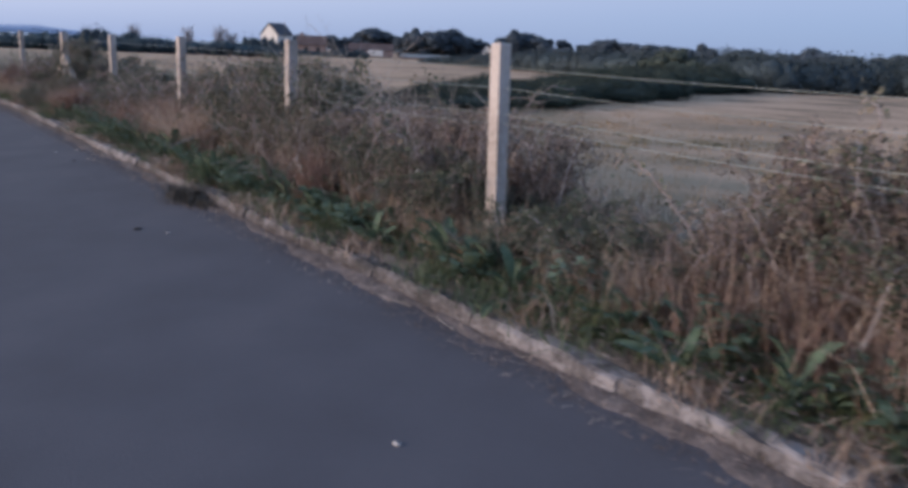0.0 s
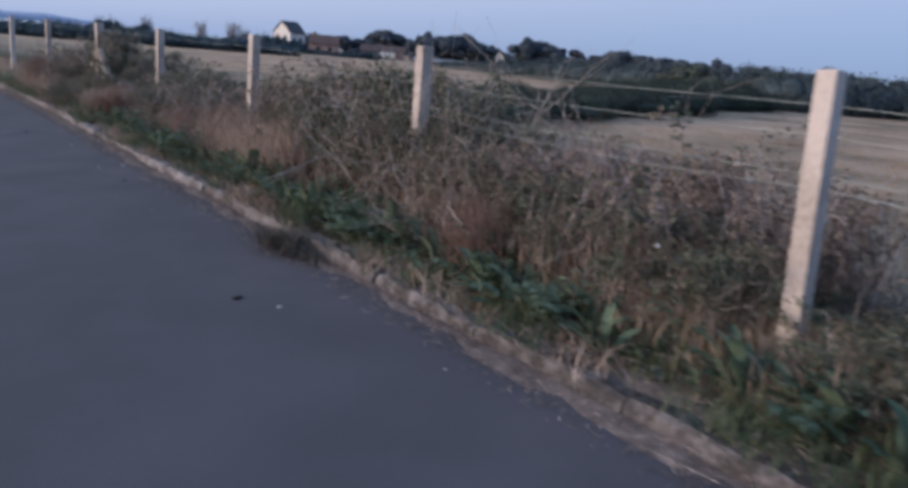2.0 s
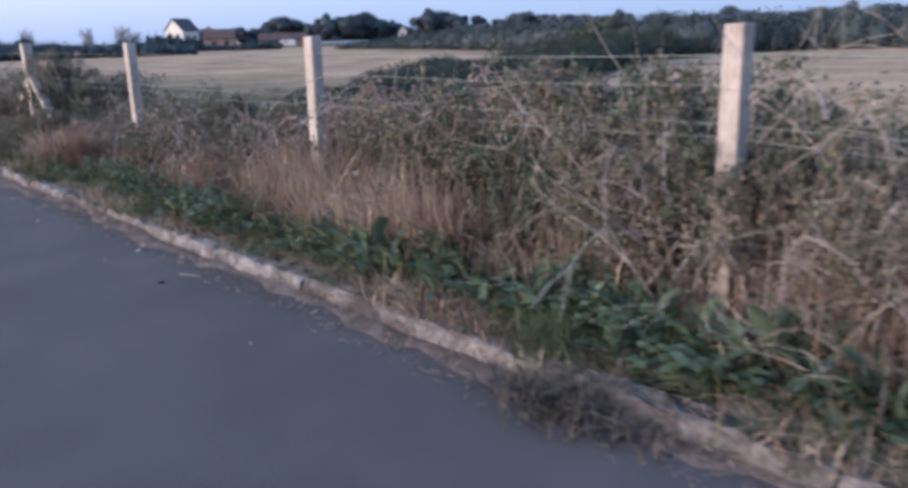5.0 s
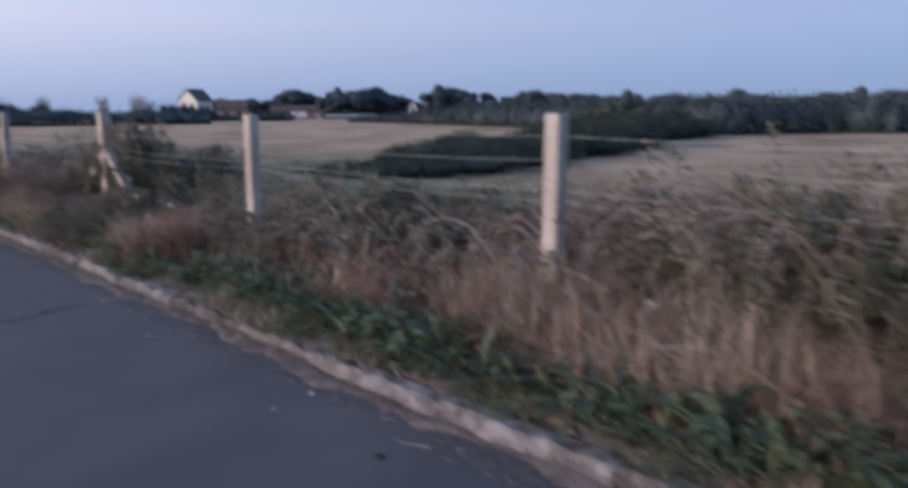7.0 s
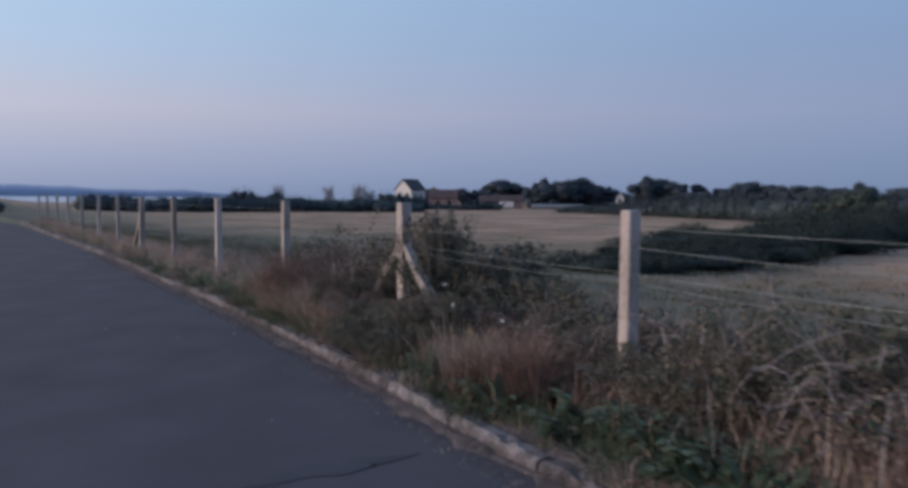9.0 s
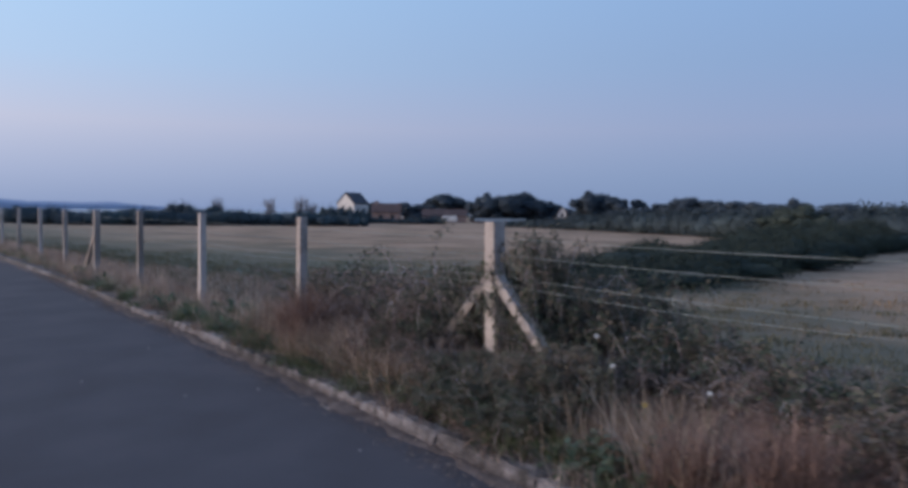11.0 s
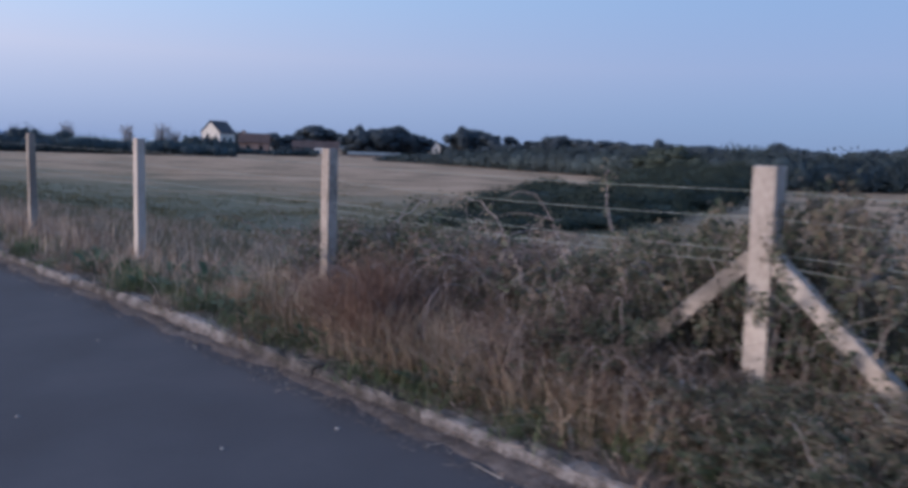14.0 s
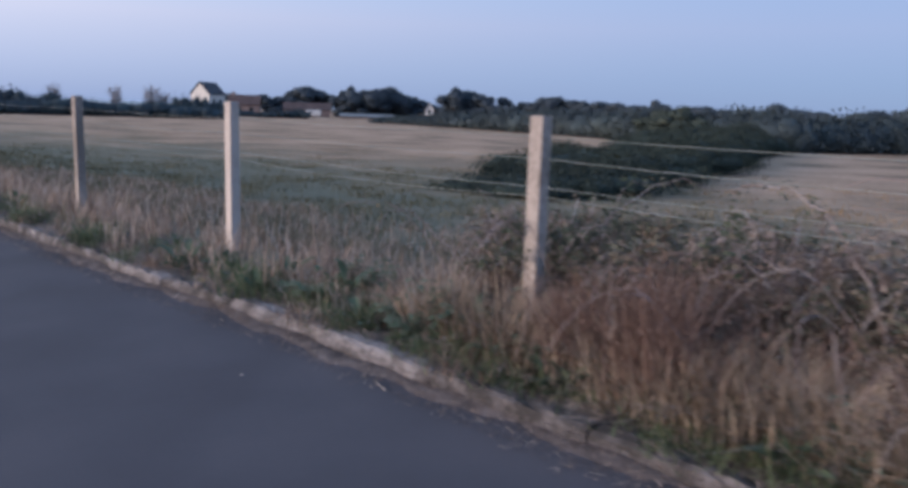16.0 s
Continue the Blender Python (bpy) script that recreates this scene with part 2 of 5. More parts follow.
CHIP = mat("pale_litter", [(0.55, 0.53, 0.5), (0.7, 0.68, 0.66)], 9, 80, 0.8, 0)
DARKCHIP = mat("dark_dropping", [(0.02, 0.018, 0.016), (0.04, 0.035, 0.03)], 9, 80, 0.9, 0.3)
DARKWEED = mat("dead_dark_weed", [(0.048, 0.046, 0.043), (0.088, 0.080, 0.072), (0.144, 0.128, 0.112)], 6, 40, 0.9, 0, island=0.5)
PETAL = mat("yellow_petal", [(0.42, 0.3, 0.05), (0.55, 0.4, 0.08)], 9, 80, 0.7, 0)


# ---- mesh helpers ----
rng = np.random.default_rng(7)


def mesh_np(name, verts, faces, material):
    """A mesh from arrays: verts (n, 3), faces (m, 3 or 4)."""
    verts, faces = np.asarray(verts, dtype=np.float32), np.asarray(faces, dtype=np.int32)
    me = bpy.data.meshes.new(name)
    me.vertices.add(len(verts))
    me.vertices.foreach_set("co", verts.ravel())
    k = faces.shape[1]
    me.loops.add(faces.size)
    me.loops.foreach_set("vertex_index", faces.ravel())
    me.polygons.add(len(faces))
    me.polygons.foreach_set("loop_start", np.arange(0, faces.size, k, dtype=np.int32))
    me.update(calc_edges=True)
    me.validate()
    me.materials.append(material)
    return me


def to_mesh(name, bm, material):
    me = bpy.data.meshes.new(name)
    bm.to_mesh(me)
    bm.free()
    me.materials.append(material)
    return me


def part(name, data, material, parent, label=""):
    """One mesh object, from a bmesh or a mesh, under its thing."""
    me = data if isinstance(data, bpy.types.Mesh) else to_mesh(name, data, material)
    ob = new(name, me)
    ob.parent = parent
    return tagged(ob, label)


def thing(name, label, category, group="", kind="", data=None, at=None):
    ob = tagged(new(name, data), label, category, group, kind)
    if at is not None:
        ob.matrix_world = at
    return ob


def merge(*pieces):
    vs, fs, o = [], [], 0
    for v, f in pieces:
        vs.append(v)
        fs.append(f + o)
        o += len(v)
    return np.concatenate(vs), np.concatenate(fs)


def box(bm, x0, x1, y0, y1, z0, z1, bevel=0.0, m=None):
    geo = bmesh.ops.create_cube(bm, size=1.0)["verts"]
    bmesh.ops.scale(bm, vec=(x1 - x0, y1 - y0, z1 - z0), verts=geo)
    bmesh.ops.translate(bm, vec=((x0 + x1) / 2, (y0 + y1) / 2, (z0 + z1) / 2), verts=geo)
    if bevel:
        edges = list({e for v in geo for e in v.link_edges})
        got = bmesh.ops.bevel(bm, geom=edges, offset=bevel, segments=2, affect="EDGES", profile=0.5)
        geo = list({v for f in got["faces"] for v in f.verts} | {v for v in geo if v.is_valid})
    if m is not None:
        bmesh.ops.transform(bm, matrix=m, verts=[v for v in geo if v.is_valid])
    return bm


def blades(base, height, width, lean, curl=1.0, turn=None):
    """Tapered grass blades, two quads each. base (n, 3), the rest (n,)."""
    n = len(base)
    a = rng.uniform(0, 2 * np.pi, n) if turn is None else turn
    d = np.stack([np.cos(a), np.sin(a), np.zeros(n)], 1)
    tw = a + np.pi / 2 + rng.normal(0, 0.5, n)
    s = np.stack([np.cos(tw), np.sin(tw), np.zeros(n)], 1)
    out = []
    for f, w in ((0.0, 1.0), (0.55, 0.8), (1.0, 0.12)):
        c = base + d * (lean * height * f ** (1 + curl))[:, None]
        c[:, 2] += height * f * (1 - 0.3 * lean * f)
        out += [c - s * (width * w / 2)[:, None], c + s * (width * w / 2)[:, None]]
    v = np.stack(out, 1).reshape(-1, 3)
    i = np.arange(n)[:, None] * 6
    f = np.concatenate([i + np.array([[0, 1, 3, 2]]), i + np.array([[2, 3, 5, 4]])])
    return v, f


def tube(points, r0, r1, sides=4):
    """A tapered tube along points."""
    p = np.asarray(points, dtype=float)
    n = len(p)
    d = np.gradient(p, axis=0)
    d /= np.linalg.norm(d, axis=1)[:, None] + 1e-9
    ref = np.array([0.31, 0.17, 0.93]) if abs(d[0][2]) < 0.8 else np.array([1.0, 0.2, 0.1])
    u = np.cross(d, ref)
    u /= np.linalg.norm(u, axis=1)[:, None] + 1e-9
    w = np.cross(d, u)
    r = np.linspace(r0, r1, n)
    a = np.arange(sides) * 2 * np.pi / sides
    v = p[:, None] + r[:, None, None] * (np.cos(a)[None, :, None] * u[:, None] + np.sin(a)[None, :, None] * w[:, None])
    f = []
    for k in range(n - 1):
        for s in range(sides):
            t = (s + 1) % sides
            f.append((k * sides + s, k * sides + t, (k + 1) * sides + t, (k + 1) * sides + s))
    return v.reshape(-1, 3), np.array(f)


def leaves(points, size, squash=0.6):
    """Folded leaf quads of any turn at points; size (n,)."""
    n = len(points)
    u = rng.normal(size=(n, 3))
    u[:, 2] *= 0.6
    u /= np.linalg.norm(u, axis=1)[:, None]
    w = np.cross(u, rng.normal(size=(n, 3)))
    w /= np.linalg.norm(w, axis=1)[:, None]
    s = np.asarray(size)[:, None]
    v = np.stack([points - u * s / 2, points + w * s * squash / 2, points + u * s / 2, points - w * s * squash / 2], 1)
    return v.reshape(-1, 3), np.arange(n * 4).reshape(n, 4)


def lump(centre, radius, rough=0.18, rings=7, segs=10):
    """A knobbly ball."""
    v, f = [], []
    for i in range(rings + 1):
        th = np.pi * i / rings
        for j in range(segs):
            ph = 2 * np.pi * (j + 0.5 * (i % 2)) / segs
            k = 1 + rough * rng.normal()
            v.append((math.sin(th) * math.cos(ph) * k, math.sin(th) * math.sin(ph) * k, math.cos(th) * k))
    for i in range(rings):
        for j in range(segs):
            k = (j + 1) % segs
            f.append((i * segs + j, (i + 1) * segs + j, (i + 1) * segs + k, i * segs + k))
    return np.array(v) * np.asarray(radius) + np.asarray(centre), np.array(f)


def cloud(centres, radii, count, size, lo=0.76, hi=1.26):
    """Leaves over the outsides of many balls."""
    k = rng.integers(0, len(centres), count)
    d = rng.normal(size=(count, 3))
    d /= np.linalg.norm(d, axis=1)[:, None]
    p = np.asarray(centres)[k] + d * np.asarray(radii)[k] * rng.uniform(lo, hi, count)[:, None]
    return leaves(p, size * rng.uniform(0.6, 1.4, count))


# ---- plan ----
FENCE_Y = np.array([-20, -3, 0.145, 2.98, 5.92, 8.95, 11.92, 15.03, 18.06, 20.98, 23.94, 27.05, 30.05, 45.0, 80.0])
FENCE_X = np.array([-0.9, -0.33, -0.2, -0.10, 0.0, 0.095, 0.123, 0.01, -0.09, -0.216, -0.358, -0.45, -0.6, -1.5, -5.5])


def fence_x(y):
    return np.interp(y, FENCE_Y, FENCE_X)


def kerb_x(y):
    """The road side of the kerb's top."""
    return np.interp(y, [-20, -3, 1, 4, 8, 12.5, 16.2, 18.5, 21, 24, 47, 80], [-1.2, -0.95, -0.9, -0.85, -0.8, -0.72, -0.76, -0.86, -0.92, -0.98, -2.1, -6.0])


ROAD_FALL = 0.047


def ground_z(x, y):
    """Height of verge and field; under the road it stays below the asphalt."""
    x, y = np.asarray(x, dtype=float), np.asarray(y, dtype=float)
    k = kerb_x(y)
    s = x - k - 0.13
    verge = 0.02 + 0.05 * np.clip(s / 0.6, 0, 1)
    f = np.clip(x - fence_x(y) - 0.1, 0, None)
    field = verge - 2.3 * (1 - np.exp(-f / 11.0)) - 0.25 * np.clip((f - 60) / 200, 0, 1)
    road = ROAD_FALL * np.clip(x, -9, 0) - 0.16
    z = np.where(s > 0.03, field, road)
    sea = np.clip((y - 420 - 0.5 * np.abs(x - 100)) / 300, 0, 1)
    return z - 16 * sea


def veg_top(y):
    """Height of the growth along the fence."""
    return np.interp(y, [-3, -1.6, -1.2, -0.7, 0, 0.8, 1.6, 2.3, 3.0, 3.9, 4.7, 5.5, 5.9, 6.6, 7.4, 8.3, 9.0, 9.7, 10.4, 11.2, 11.6, 12.3, 12.7, 13.3, 14.2, 15.0, 15.6, 16.2, 17.0, 18.0, 60],
                     [0.95, 0.98, 0.54, 0.4, 0.44, 0.84, 0.84, 0.8, 0.92, 1.03, 0.95, 0.9, 0.77, 0.8, 0.79, 0.66, 0.58, 0.58, 0.6, 0.68, 0.9, 0.95, 0.84, 0.74, 0.74, 0.7, 0.62, 0.47, 0.3, 0.25, 0.22])


def front(y):
    """Height of the growth on the road side of the fence."""
    return np.interp(y, [-3, -1.5, -0.7, 0.0, 0.6, 1.2, 3.0, 5.4, 7.0, 8.4, 9.2, 10.2, 11.0, 12.2, 12.8, 13.5, 14.5, 15.2, 16.0, 18.0],
                     [0.75, 0.68, 0.44, 0.38, 0.5, 0.8, 0.8, 0.85, 0.8, 0.65, 0.6, 0.52, 0.44, 0.42, 0.5, 0.66, 0.66, 0.45, 0.32, 0.28])


def far(bearing, distance):
    b = radians(bearing)
    return -3.2 + distance * math.sin(b), 10.9 + distance * math.cos(b)


# ---- ground ----
def axis(lo, fine_lo, fine_hi, hi, step, grow=1.22):
    a = list(np.arange(fine_lo, fine_hi + step / 2, step))
    s, up = step, a[-1]
    while up < hi:
        s *= grow
        up += s
        a.append(min(up, hi))
    s, down = step, a[0]
    while down > lo:
        s *= grow
        down -= s
        a.insert(0, max(down, lo))
    return np.array(a)


gx, gy = axis(-4800, -1.6, 4.0, 4800, 0.1), axis(-4800, -6.0, 32.0, 4800, 0.25)
X, Y = np.meshgrid(gx, gy)
Z = ground_z(X, Y)
near = np.exp(-np.abs(X) / 30)
Z += 0.02 * near * np.sin(X * 5.1 + Y * 3.3) * np.sin(Y * 4.1 - X * 2.0) * (X > fence_x(Y) + 0.2)
Z += 0.10 * np.sin(X * 0.31 + 1) * np.sin(Y * 0.23) * (1 - near) * (np.hypot(X, Y) < 400)
nx, ny = len(gx), len(gy)
ii = (np.arange(ny - 1)[:, None] * nx + np.arange(nx - 1)[None]).ravel()
ground = thing("ground", "dry straw-coloured grass field falling away from the verge", "field", kind="structure",
               data=mesh_np("ground", np.stack([X, Y, Z], 2).reshape(-1, 3), np.stack([ii, ii + 1, ii + nx + 1, ii + nx], 1), FIELD))
for p in ground.data.polygons:
    p.use_smooth = True

ry = np.concatenate([np.arange(-15, 40, 0.5), np.arange(40, 82, 2.0)])
rv, rf = [], []
for k, y in enumerate(ry):
    r = kerb_x(y) + 0.02
    for f in np.linspace(0, 1, 9):
        x = r - 6.5 * f
        rv.append((x, y, ROAD_FALL * max(x, -9)))
    rv.append((r - 6.5, y, ROAD_FALL * max(r - 6.5, -9) - 0.2))
for k in range(len(ry) - 1):
    for j in range(9):
        a = k * 10 + j
        rf.append((a, a + 10, a + 11, a + 1))
road = thing("road", "worn dark grey asphalt road with cross fall", "road", kind="structure", data=mesh_np("road", rv, rf, ASPHALT))

vy = np.arange(-6, 46, 0.2)
vv, vf = [], []
for y in vy:
    edge = 0.085 + 0.02 * math.sin(y * 3.1) + 0.015 * math.sin(y * 11.3)
    for s in np.linspace(edge, 0.75, 8):
        x = kerb_x(y) + s
        vv.append((x, y, 0.03 if s == edge else float(ground_z(x, y)) + 0.012 + 0.008 * math.sin(y * 7 + s * 21) + 0.045 * math.exp(-((s - 0.12) / 0.07) ** 2)))
for k in range(len(vy) - 1):
    for j in range(7):
        a = k * 8 + j
        vf.append((a, a + 1, a + 9, a + 8))
thing("verge", "brown soil verge with matted dead grass", "verge", kind="structure", data=mesh_np("verge", vv, vf, SOIL))

bm = bmesh.new()
box(bm, -3200, 3000, 700, 4700, -7.5, -7)
thing("water", "pale grey-blue estuary water at dusk", "water", kind="structure", data=to_mesh("water", bm, WATER))


def hills():
    v, f = [], []
    bs = np.linspace(-40, 75, 116)
    for i, b in enumerate(bs):
        x, y = far(b, 4300)
        top = -7 + 4300 * math.tan(radians(0.36 * min(1, max(-0.6, (17 - b) / 6)) + 0.55 * math.exp(-((b + 6) / 13) ** 2) + 0.05 * math.sin(b * 0.7) + 0.03 * math.sin(b * 1.9)))
        x2, y2 = far(b, 4650)
        v += [(x, y, -9), (x, y, -7 + 0.35 * (top + 7)), (x2, y2, top), (x2 * 1.03, y2 * 1.03, -9)]
        if i:
            for j in range(3):
                a = (i - 1) * 4 + j
                f.append((a, a + 4, a + 5, a + 1))
    return mesh_np("hills", v, f, HILL)


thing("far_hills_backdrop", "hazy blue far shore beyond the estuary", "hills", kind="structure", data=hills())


# ---- far trees, hedges, houses ----
def tree_template(name, label, seed, height, spread, foliage, style="round", density=1.0):
    """A broad tree: tapered trunk with limbs, a crown of many clumps and leaves."""
    global rng
    rng = np.random.default_rng(seed)
    t = thing(name, label, "tree", group="far tree line")
    bottom = 0.14 if style == "round" else 0.5
    n = 22 if style == "round" else 9
    a, u = rng.uniform(0, 6.28, n), 0.36 * np.sqrt(rng.random(n))
    dome = 0.86 - 1.9 * u ** 2
    c = np.stack([np.cos(a) * u * spread, np.sin(a) * u * spread, height * (bottom + (dome - bottom) * rng.random(n) ** 0.6)], 1)
    c[0] = (rng.normal(0, 0.4), 0, height * 0.84)
    if style == "pine":
        c[:, 2] = height * rng.uniform(0.66, 0.88, n)
    r = np.stack([spread * 0.19 * rng.uniform(0.7, 1.2, n)] * 2 + [height * (0.17 if style == "round" else 0.10) * rng.uniform(0.75, 1.1, n)], 1)
    limbs = [tube([(0, 0, -0.4), (0.1, 0, height * 0.3), (0.0, 0.1, height * 0.7)], spread * 0.035, spread * 0.014, 6)]
    for k in range(6):
        e = c[k]
        limbs.append(tube([(0, 0, height * (0.2 + 0.05 * k)), (e[0] * 0.5, e[1] * 0.5, e[2] * 0.8), tuple(e)], spread * 0.016, spread * 0.005, 4))
    part("trunk", mesh_np("trunk", *merge(*limbs), BARK), BARK, t)
    body = merge(*[lump(c[k], r[k] * 0.74, 0.12) for k in range(n)])
    leaf = cloud(c, r, int(6500 * density), 0.036 * spread, 0.74, 1.1)
    part("crown", mesh_np("crown", *merge(body, leaf), foliage), foliage, t)
    return t


def bare_template(name, label, seed, height):
    global rng
    rng = np.random.default_rng(seed)
    t = thing(name, label, "tree", group="bare trees by the hedge")
    tubes = [tube([(0, 0, -0.3), (0, 0.1, height * 0.5), (0.1, 0, height)], 0.2, 0.03, 5)]
    fine = []
    for k in range(34):
        z = height * rng.uniform(0.2, 0.75)
        a, ln = rng.uniform(0, 6.28), height * rng.uniform(0.25, 0.42)
        e = np.array([math.cos(a) * ln * 0.6, math.sin(a) * ln * 0.6, z + ln * 0.8])
        tubes.append(tube([(0, 0, z), e * [0.6, 0.6, 1] - [0, 0, ln * 0.3], e], 0.07, 0.025, 4))
        for j in range(5):
            b = e * rng.uniform(0.55, 1.0) + [0, 0, 0]
            b[2] = z + (e[2] - z) * rng.uniform(0.4, 1)
            fine.append(tube([b, b + rng.normal(0, 0.35, 3) + [0, 0, 0.5]], 0.035, 0.02, 3))
    part("trunk", mesh_np("trunk", *merge(*tubes), TWIG), TWIG, t)
    tagged(part("twig_spray", mesh_np("twig_spray", *merge(*fine), TWIG), TWIG, t), kind="stuff")
    return t


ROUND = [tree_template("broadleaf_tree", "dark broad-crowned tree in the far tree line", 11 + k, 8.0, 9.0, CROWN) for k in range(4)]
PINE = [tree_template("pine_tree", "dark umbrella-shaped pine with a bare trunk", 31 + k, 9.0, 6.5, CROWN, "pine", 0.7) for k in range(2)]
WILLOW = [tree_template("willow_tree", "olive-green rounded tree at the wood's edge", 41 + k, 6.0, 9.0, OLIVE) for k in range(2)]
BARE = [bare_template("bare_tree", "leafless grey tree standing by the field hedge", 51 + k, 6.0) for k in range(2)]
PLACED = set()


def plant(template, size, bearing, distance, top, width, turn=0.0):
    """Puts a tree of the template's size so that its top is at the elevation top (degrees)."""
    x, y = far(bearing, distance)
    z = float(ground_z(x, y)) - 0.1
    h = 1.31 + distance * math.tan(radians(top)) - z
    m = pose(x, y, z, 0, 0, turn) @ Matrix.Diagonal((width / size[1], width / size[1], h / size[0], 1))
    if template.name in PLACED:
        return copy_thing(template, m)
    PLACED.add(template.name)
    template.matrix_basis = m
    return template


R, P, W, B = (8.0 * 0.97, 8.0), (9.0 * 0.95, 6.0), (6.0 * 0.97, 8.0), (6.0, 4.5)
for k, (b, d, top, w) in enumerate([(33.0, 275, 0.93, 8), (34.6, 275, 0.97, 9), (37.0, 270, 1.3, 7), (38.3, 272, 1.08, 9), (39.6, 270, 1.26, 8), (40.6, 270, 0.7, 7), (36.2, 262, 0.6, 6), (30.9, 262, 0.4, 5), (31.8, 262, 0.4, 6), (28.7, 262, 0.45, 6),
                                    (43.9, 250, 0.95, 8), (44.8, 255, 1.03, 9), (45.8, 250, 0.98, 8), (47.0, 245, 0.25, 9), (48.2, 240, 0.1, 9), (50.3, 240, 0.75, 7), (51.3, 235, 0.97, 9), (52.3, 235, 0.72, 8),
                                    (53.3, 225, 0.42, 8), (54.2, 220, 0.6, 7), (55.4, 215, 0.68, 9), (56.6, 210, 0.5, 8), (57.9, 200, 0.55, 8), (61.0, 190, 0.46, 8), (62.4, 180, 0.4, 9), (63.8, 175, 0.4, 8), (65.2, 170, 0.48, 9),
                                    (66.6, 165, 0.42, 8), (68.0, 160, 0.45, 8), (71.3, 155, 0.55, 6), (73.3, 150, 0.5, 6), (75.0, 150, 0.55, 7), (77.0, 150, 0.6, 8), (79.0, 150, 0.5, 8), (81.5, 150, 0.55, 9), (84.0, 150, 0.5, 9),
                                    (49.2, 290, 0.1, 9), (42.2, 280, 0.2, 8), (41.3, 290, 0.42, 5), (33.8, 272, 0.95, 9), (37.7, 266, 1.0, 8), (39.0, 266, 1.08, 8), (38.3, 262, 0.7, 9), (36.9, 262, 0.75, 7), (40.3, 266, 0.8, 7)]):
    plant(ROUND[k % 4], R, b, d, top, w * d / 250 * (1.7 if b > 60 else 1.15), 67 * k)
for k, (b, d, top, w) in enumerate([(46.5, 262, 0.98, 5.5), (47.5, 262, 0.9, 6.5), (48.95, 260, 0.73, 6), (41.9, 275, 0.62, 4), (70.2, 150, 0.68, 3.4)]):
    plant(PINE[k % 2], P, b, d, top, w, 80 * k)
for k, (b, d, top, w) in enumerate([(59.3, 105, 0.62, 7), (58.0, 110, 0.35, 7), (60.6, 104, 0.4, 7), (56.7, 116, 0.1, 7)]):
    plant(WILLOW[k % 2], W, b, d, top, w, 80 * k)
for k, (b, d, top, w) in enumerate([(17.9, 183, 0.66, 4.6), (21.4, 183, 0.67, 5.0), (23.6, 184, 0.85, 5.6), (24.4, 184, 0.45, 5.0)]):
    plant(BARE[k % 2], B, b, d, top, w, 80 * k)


def hedge(name, label, line, heights, depth, foliage, seed, leaf, per_metre=14, clump=None):
    """A long dense hedge: knobbly masses along a line, dressed with leaves."""
    global rng
    rng = np.random.default_rng(seed)
    line = np.array(line, dtype=float)
    seg = np.linalg.norm(np.diff(line, axis=0), axis=1)
    run = np.concatenate([[0], np.cumsum(seg)])
    step = depth * 0.2 if clump is None else clump * 0.7
    cs, rs = [], []
    for s in np.arange(0, run[-1], step):
        x, y = np.interp(s, run, line[:, 0]), np.interp(s, run, line[:, 1])
        h = np.interp(s, run, heights)
        for o in (-0.3, 0.0, 0.3):
            a, b = x + rng.normal(0, depth * 0.12), y + o * depth + rng.normal(0, depth * 0.1)
            k = h * (rng.uniform(0.62, 1.06) if clump is None else rng.uniform(0.8, 1.05) + 0.1 * math.sin(s * 0.35) + 0.06 * math.sin(s * 0.9))
            z = float(ground_z(a, b))
            cs.append((a, b, z + k * rng.uniform(0.35, 0.5)))
            w = depth * rng.uniform(0.16, 0.34) if clump is None else clump * rng.uniform(1.3, 2.6)
            rs.append((w, w * rng.uniform(0.8, 1.2), k - (cs[-1][2] - z)))
    body = merge(*[lump(c, np.array(r) * 0.74, 0.14) for c, r in zip(cs, rs)])
    lv = cloud(np.array(cs), np.array(rs), int(run[-1] * per_metre), leaf, 0.72, 1.38 if clump else 1.26)
    return thing(name, label, "hedge", kind="stuff", data=mesh_np(name, *merge(body, lv), foliage))


hedge("field_thicket", "dark dense thicket of gorse and bramble crossing the dry field", [(26, 36.2), (31, 37.6), (45, 42), (62, 47.5), (82, 54)], [1.0, 1.5, 2.0, 2.6, 2.9], 8.5, GORSE, 61, 0.12, 4600)
hedge("field_thicket", "low dark gorse in front of the thicket", [(18.4, 32.6), (21, 32.6), (25, 33.4), (33, 36), (45, 39.6), (60, 44.5)], [0.6, 0.8, 0.95, 1.25, 1.7, 2.2], 4.4, GORSE, 69, 0.11, 2600)
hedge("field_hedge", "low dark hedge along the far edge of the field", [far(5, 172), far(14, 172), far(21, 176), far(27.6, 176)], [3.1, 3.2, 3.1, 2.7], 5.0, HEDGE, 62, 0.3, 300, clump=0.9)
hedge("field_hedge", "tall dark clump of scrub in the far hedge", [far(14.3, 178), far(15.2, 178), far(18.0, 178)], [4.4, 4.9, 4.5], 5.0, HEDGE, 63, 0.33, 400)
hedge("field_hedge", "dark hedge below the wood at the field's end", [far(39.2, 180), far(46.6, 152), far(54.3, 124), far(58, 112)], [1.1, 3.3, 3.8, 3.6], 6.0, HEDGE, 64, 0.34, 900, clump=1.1)
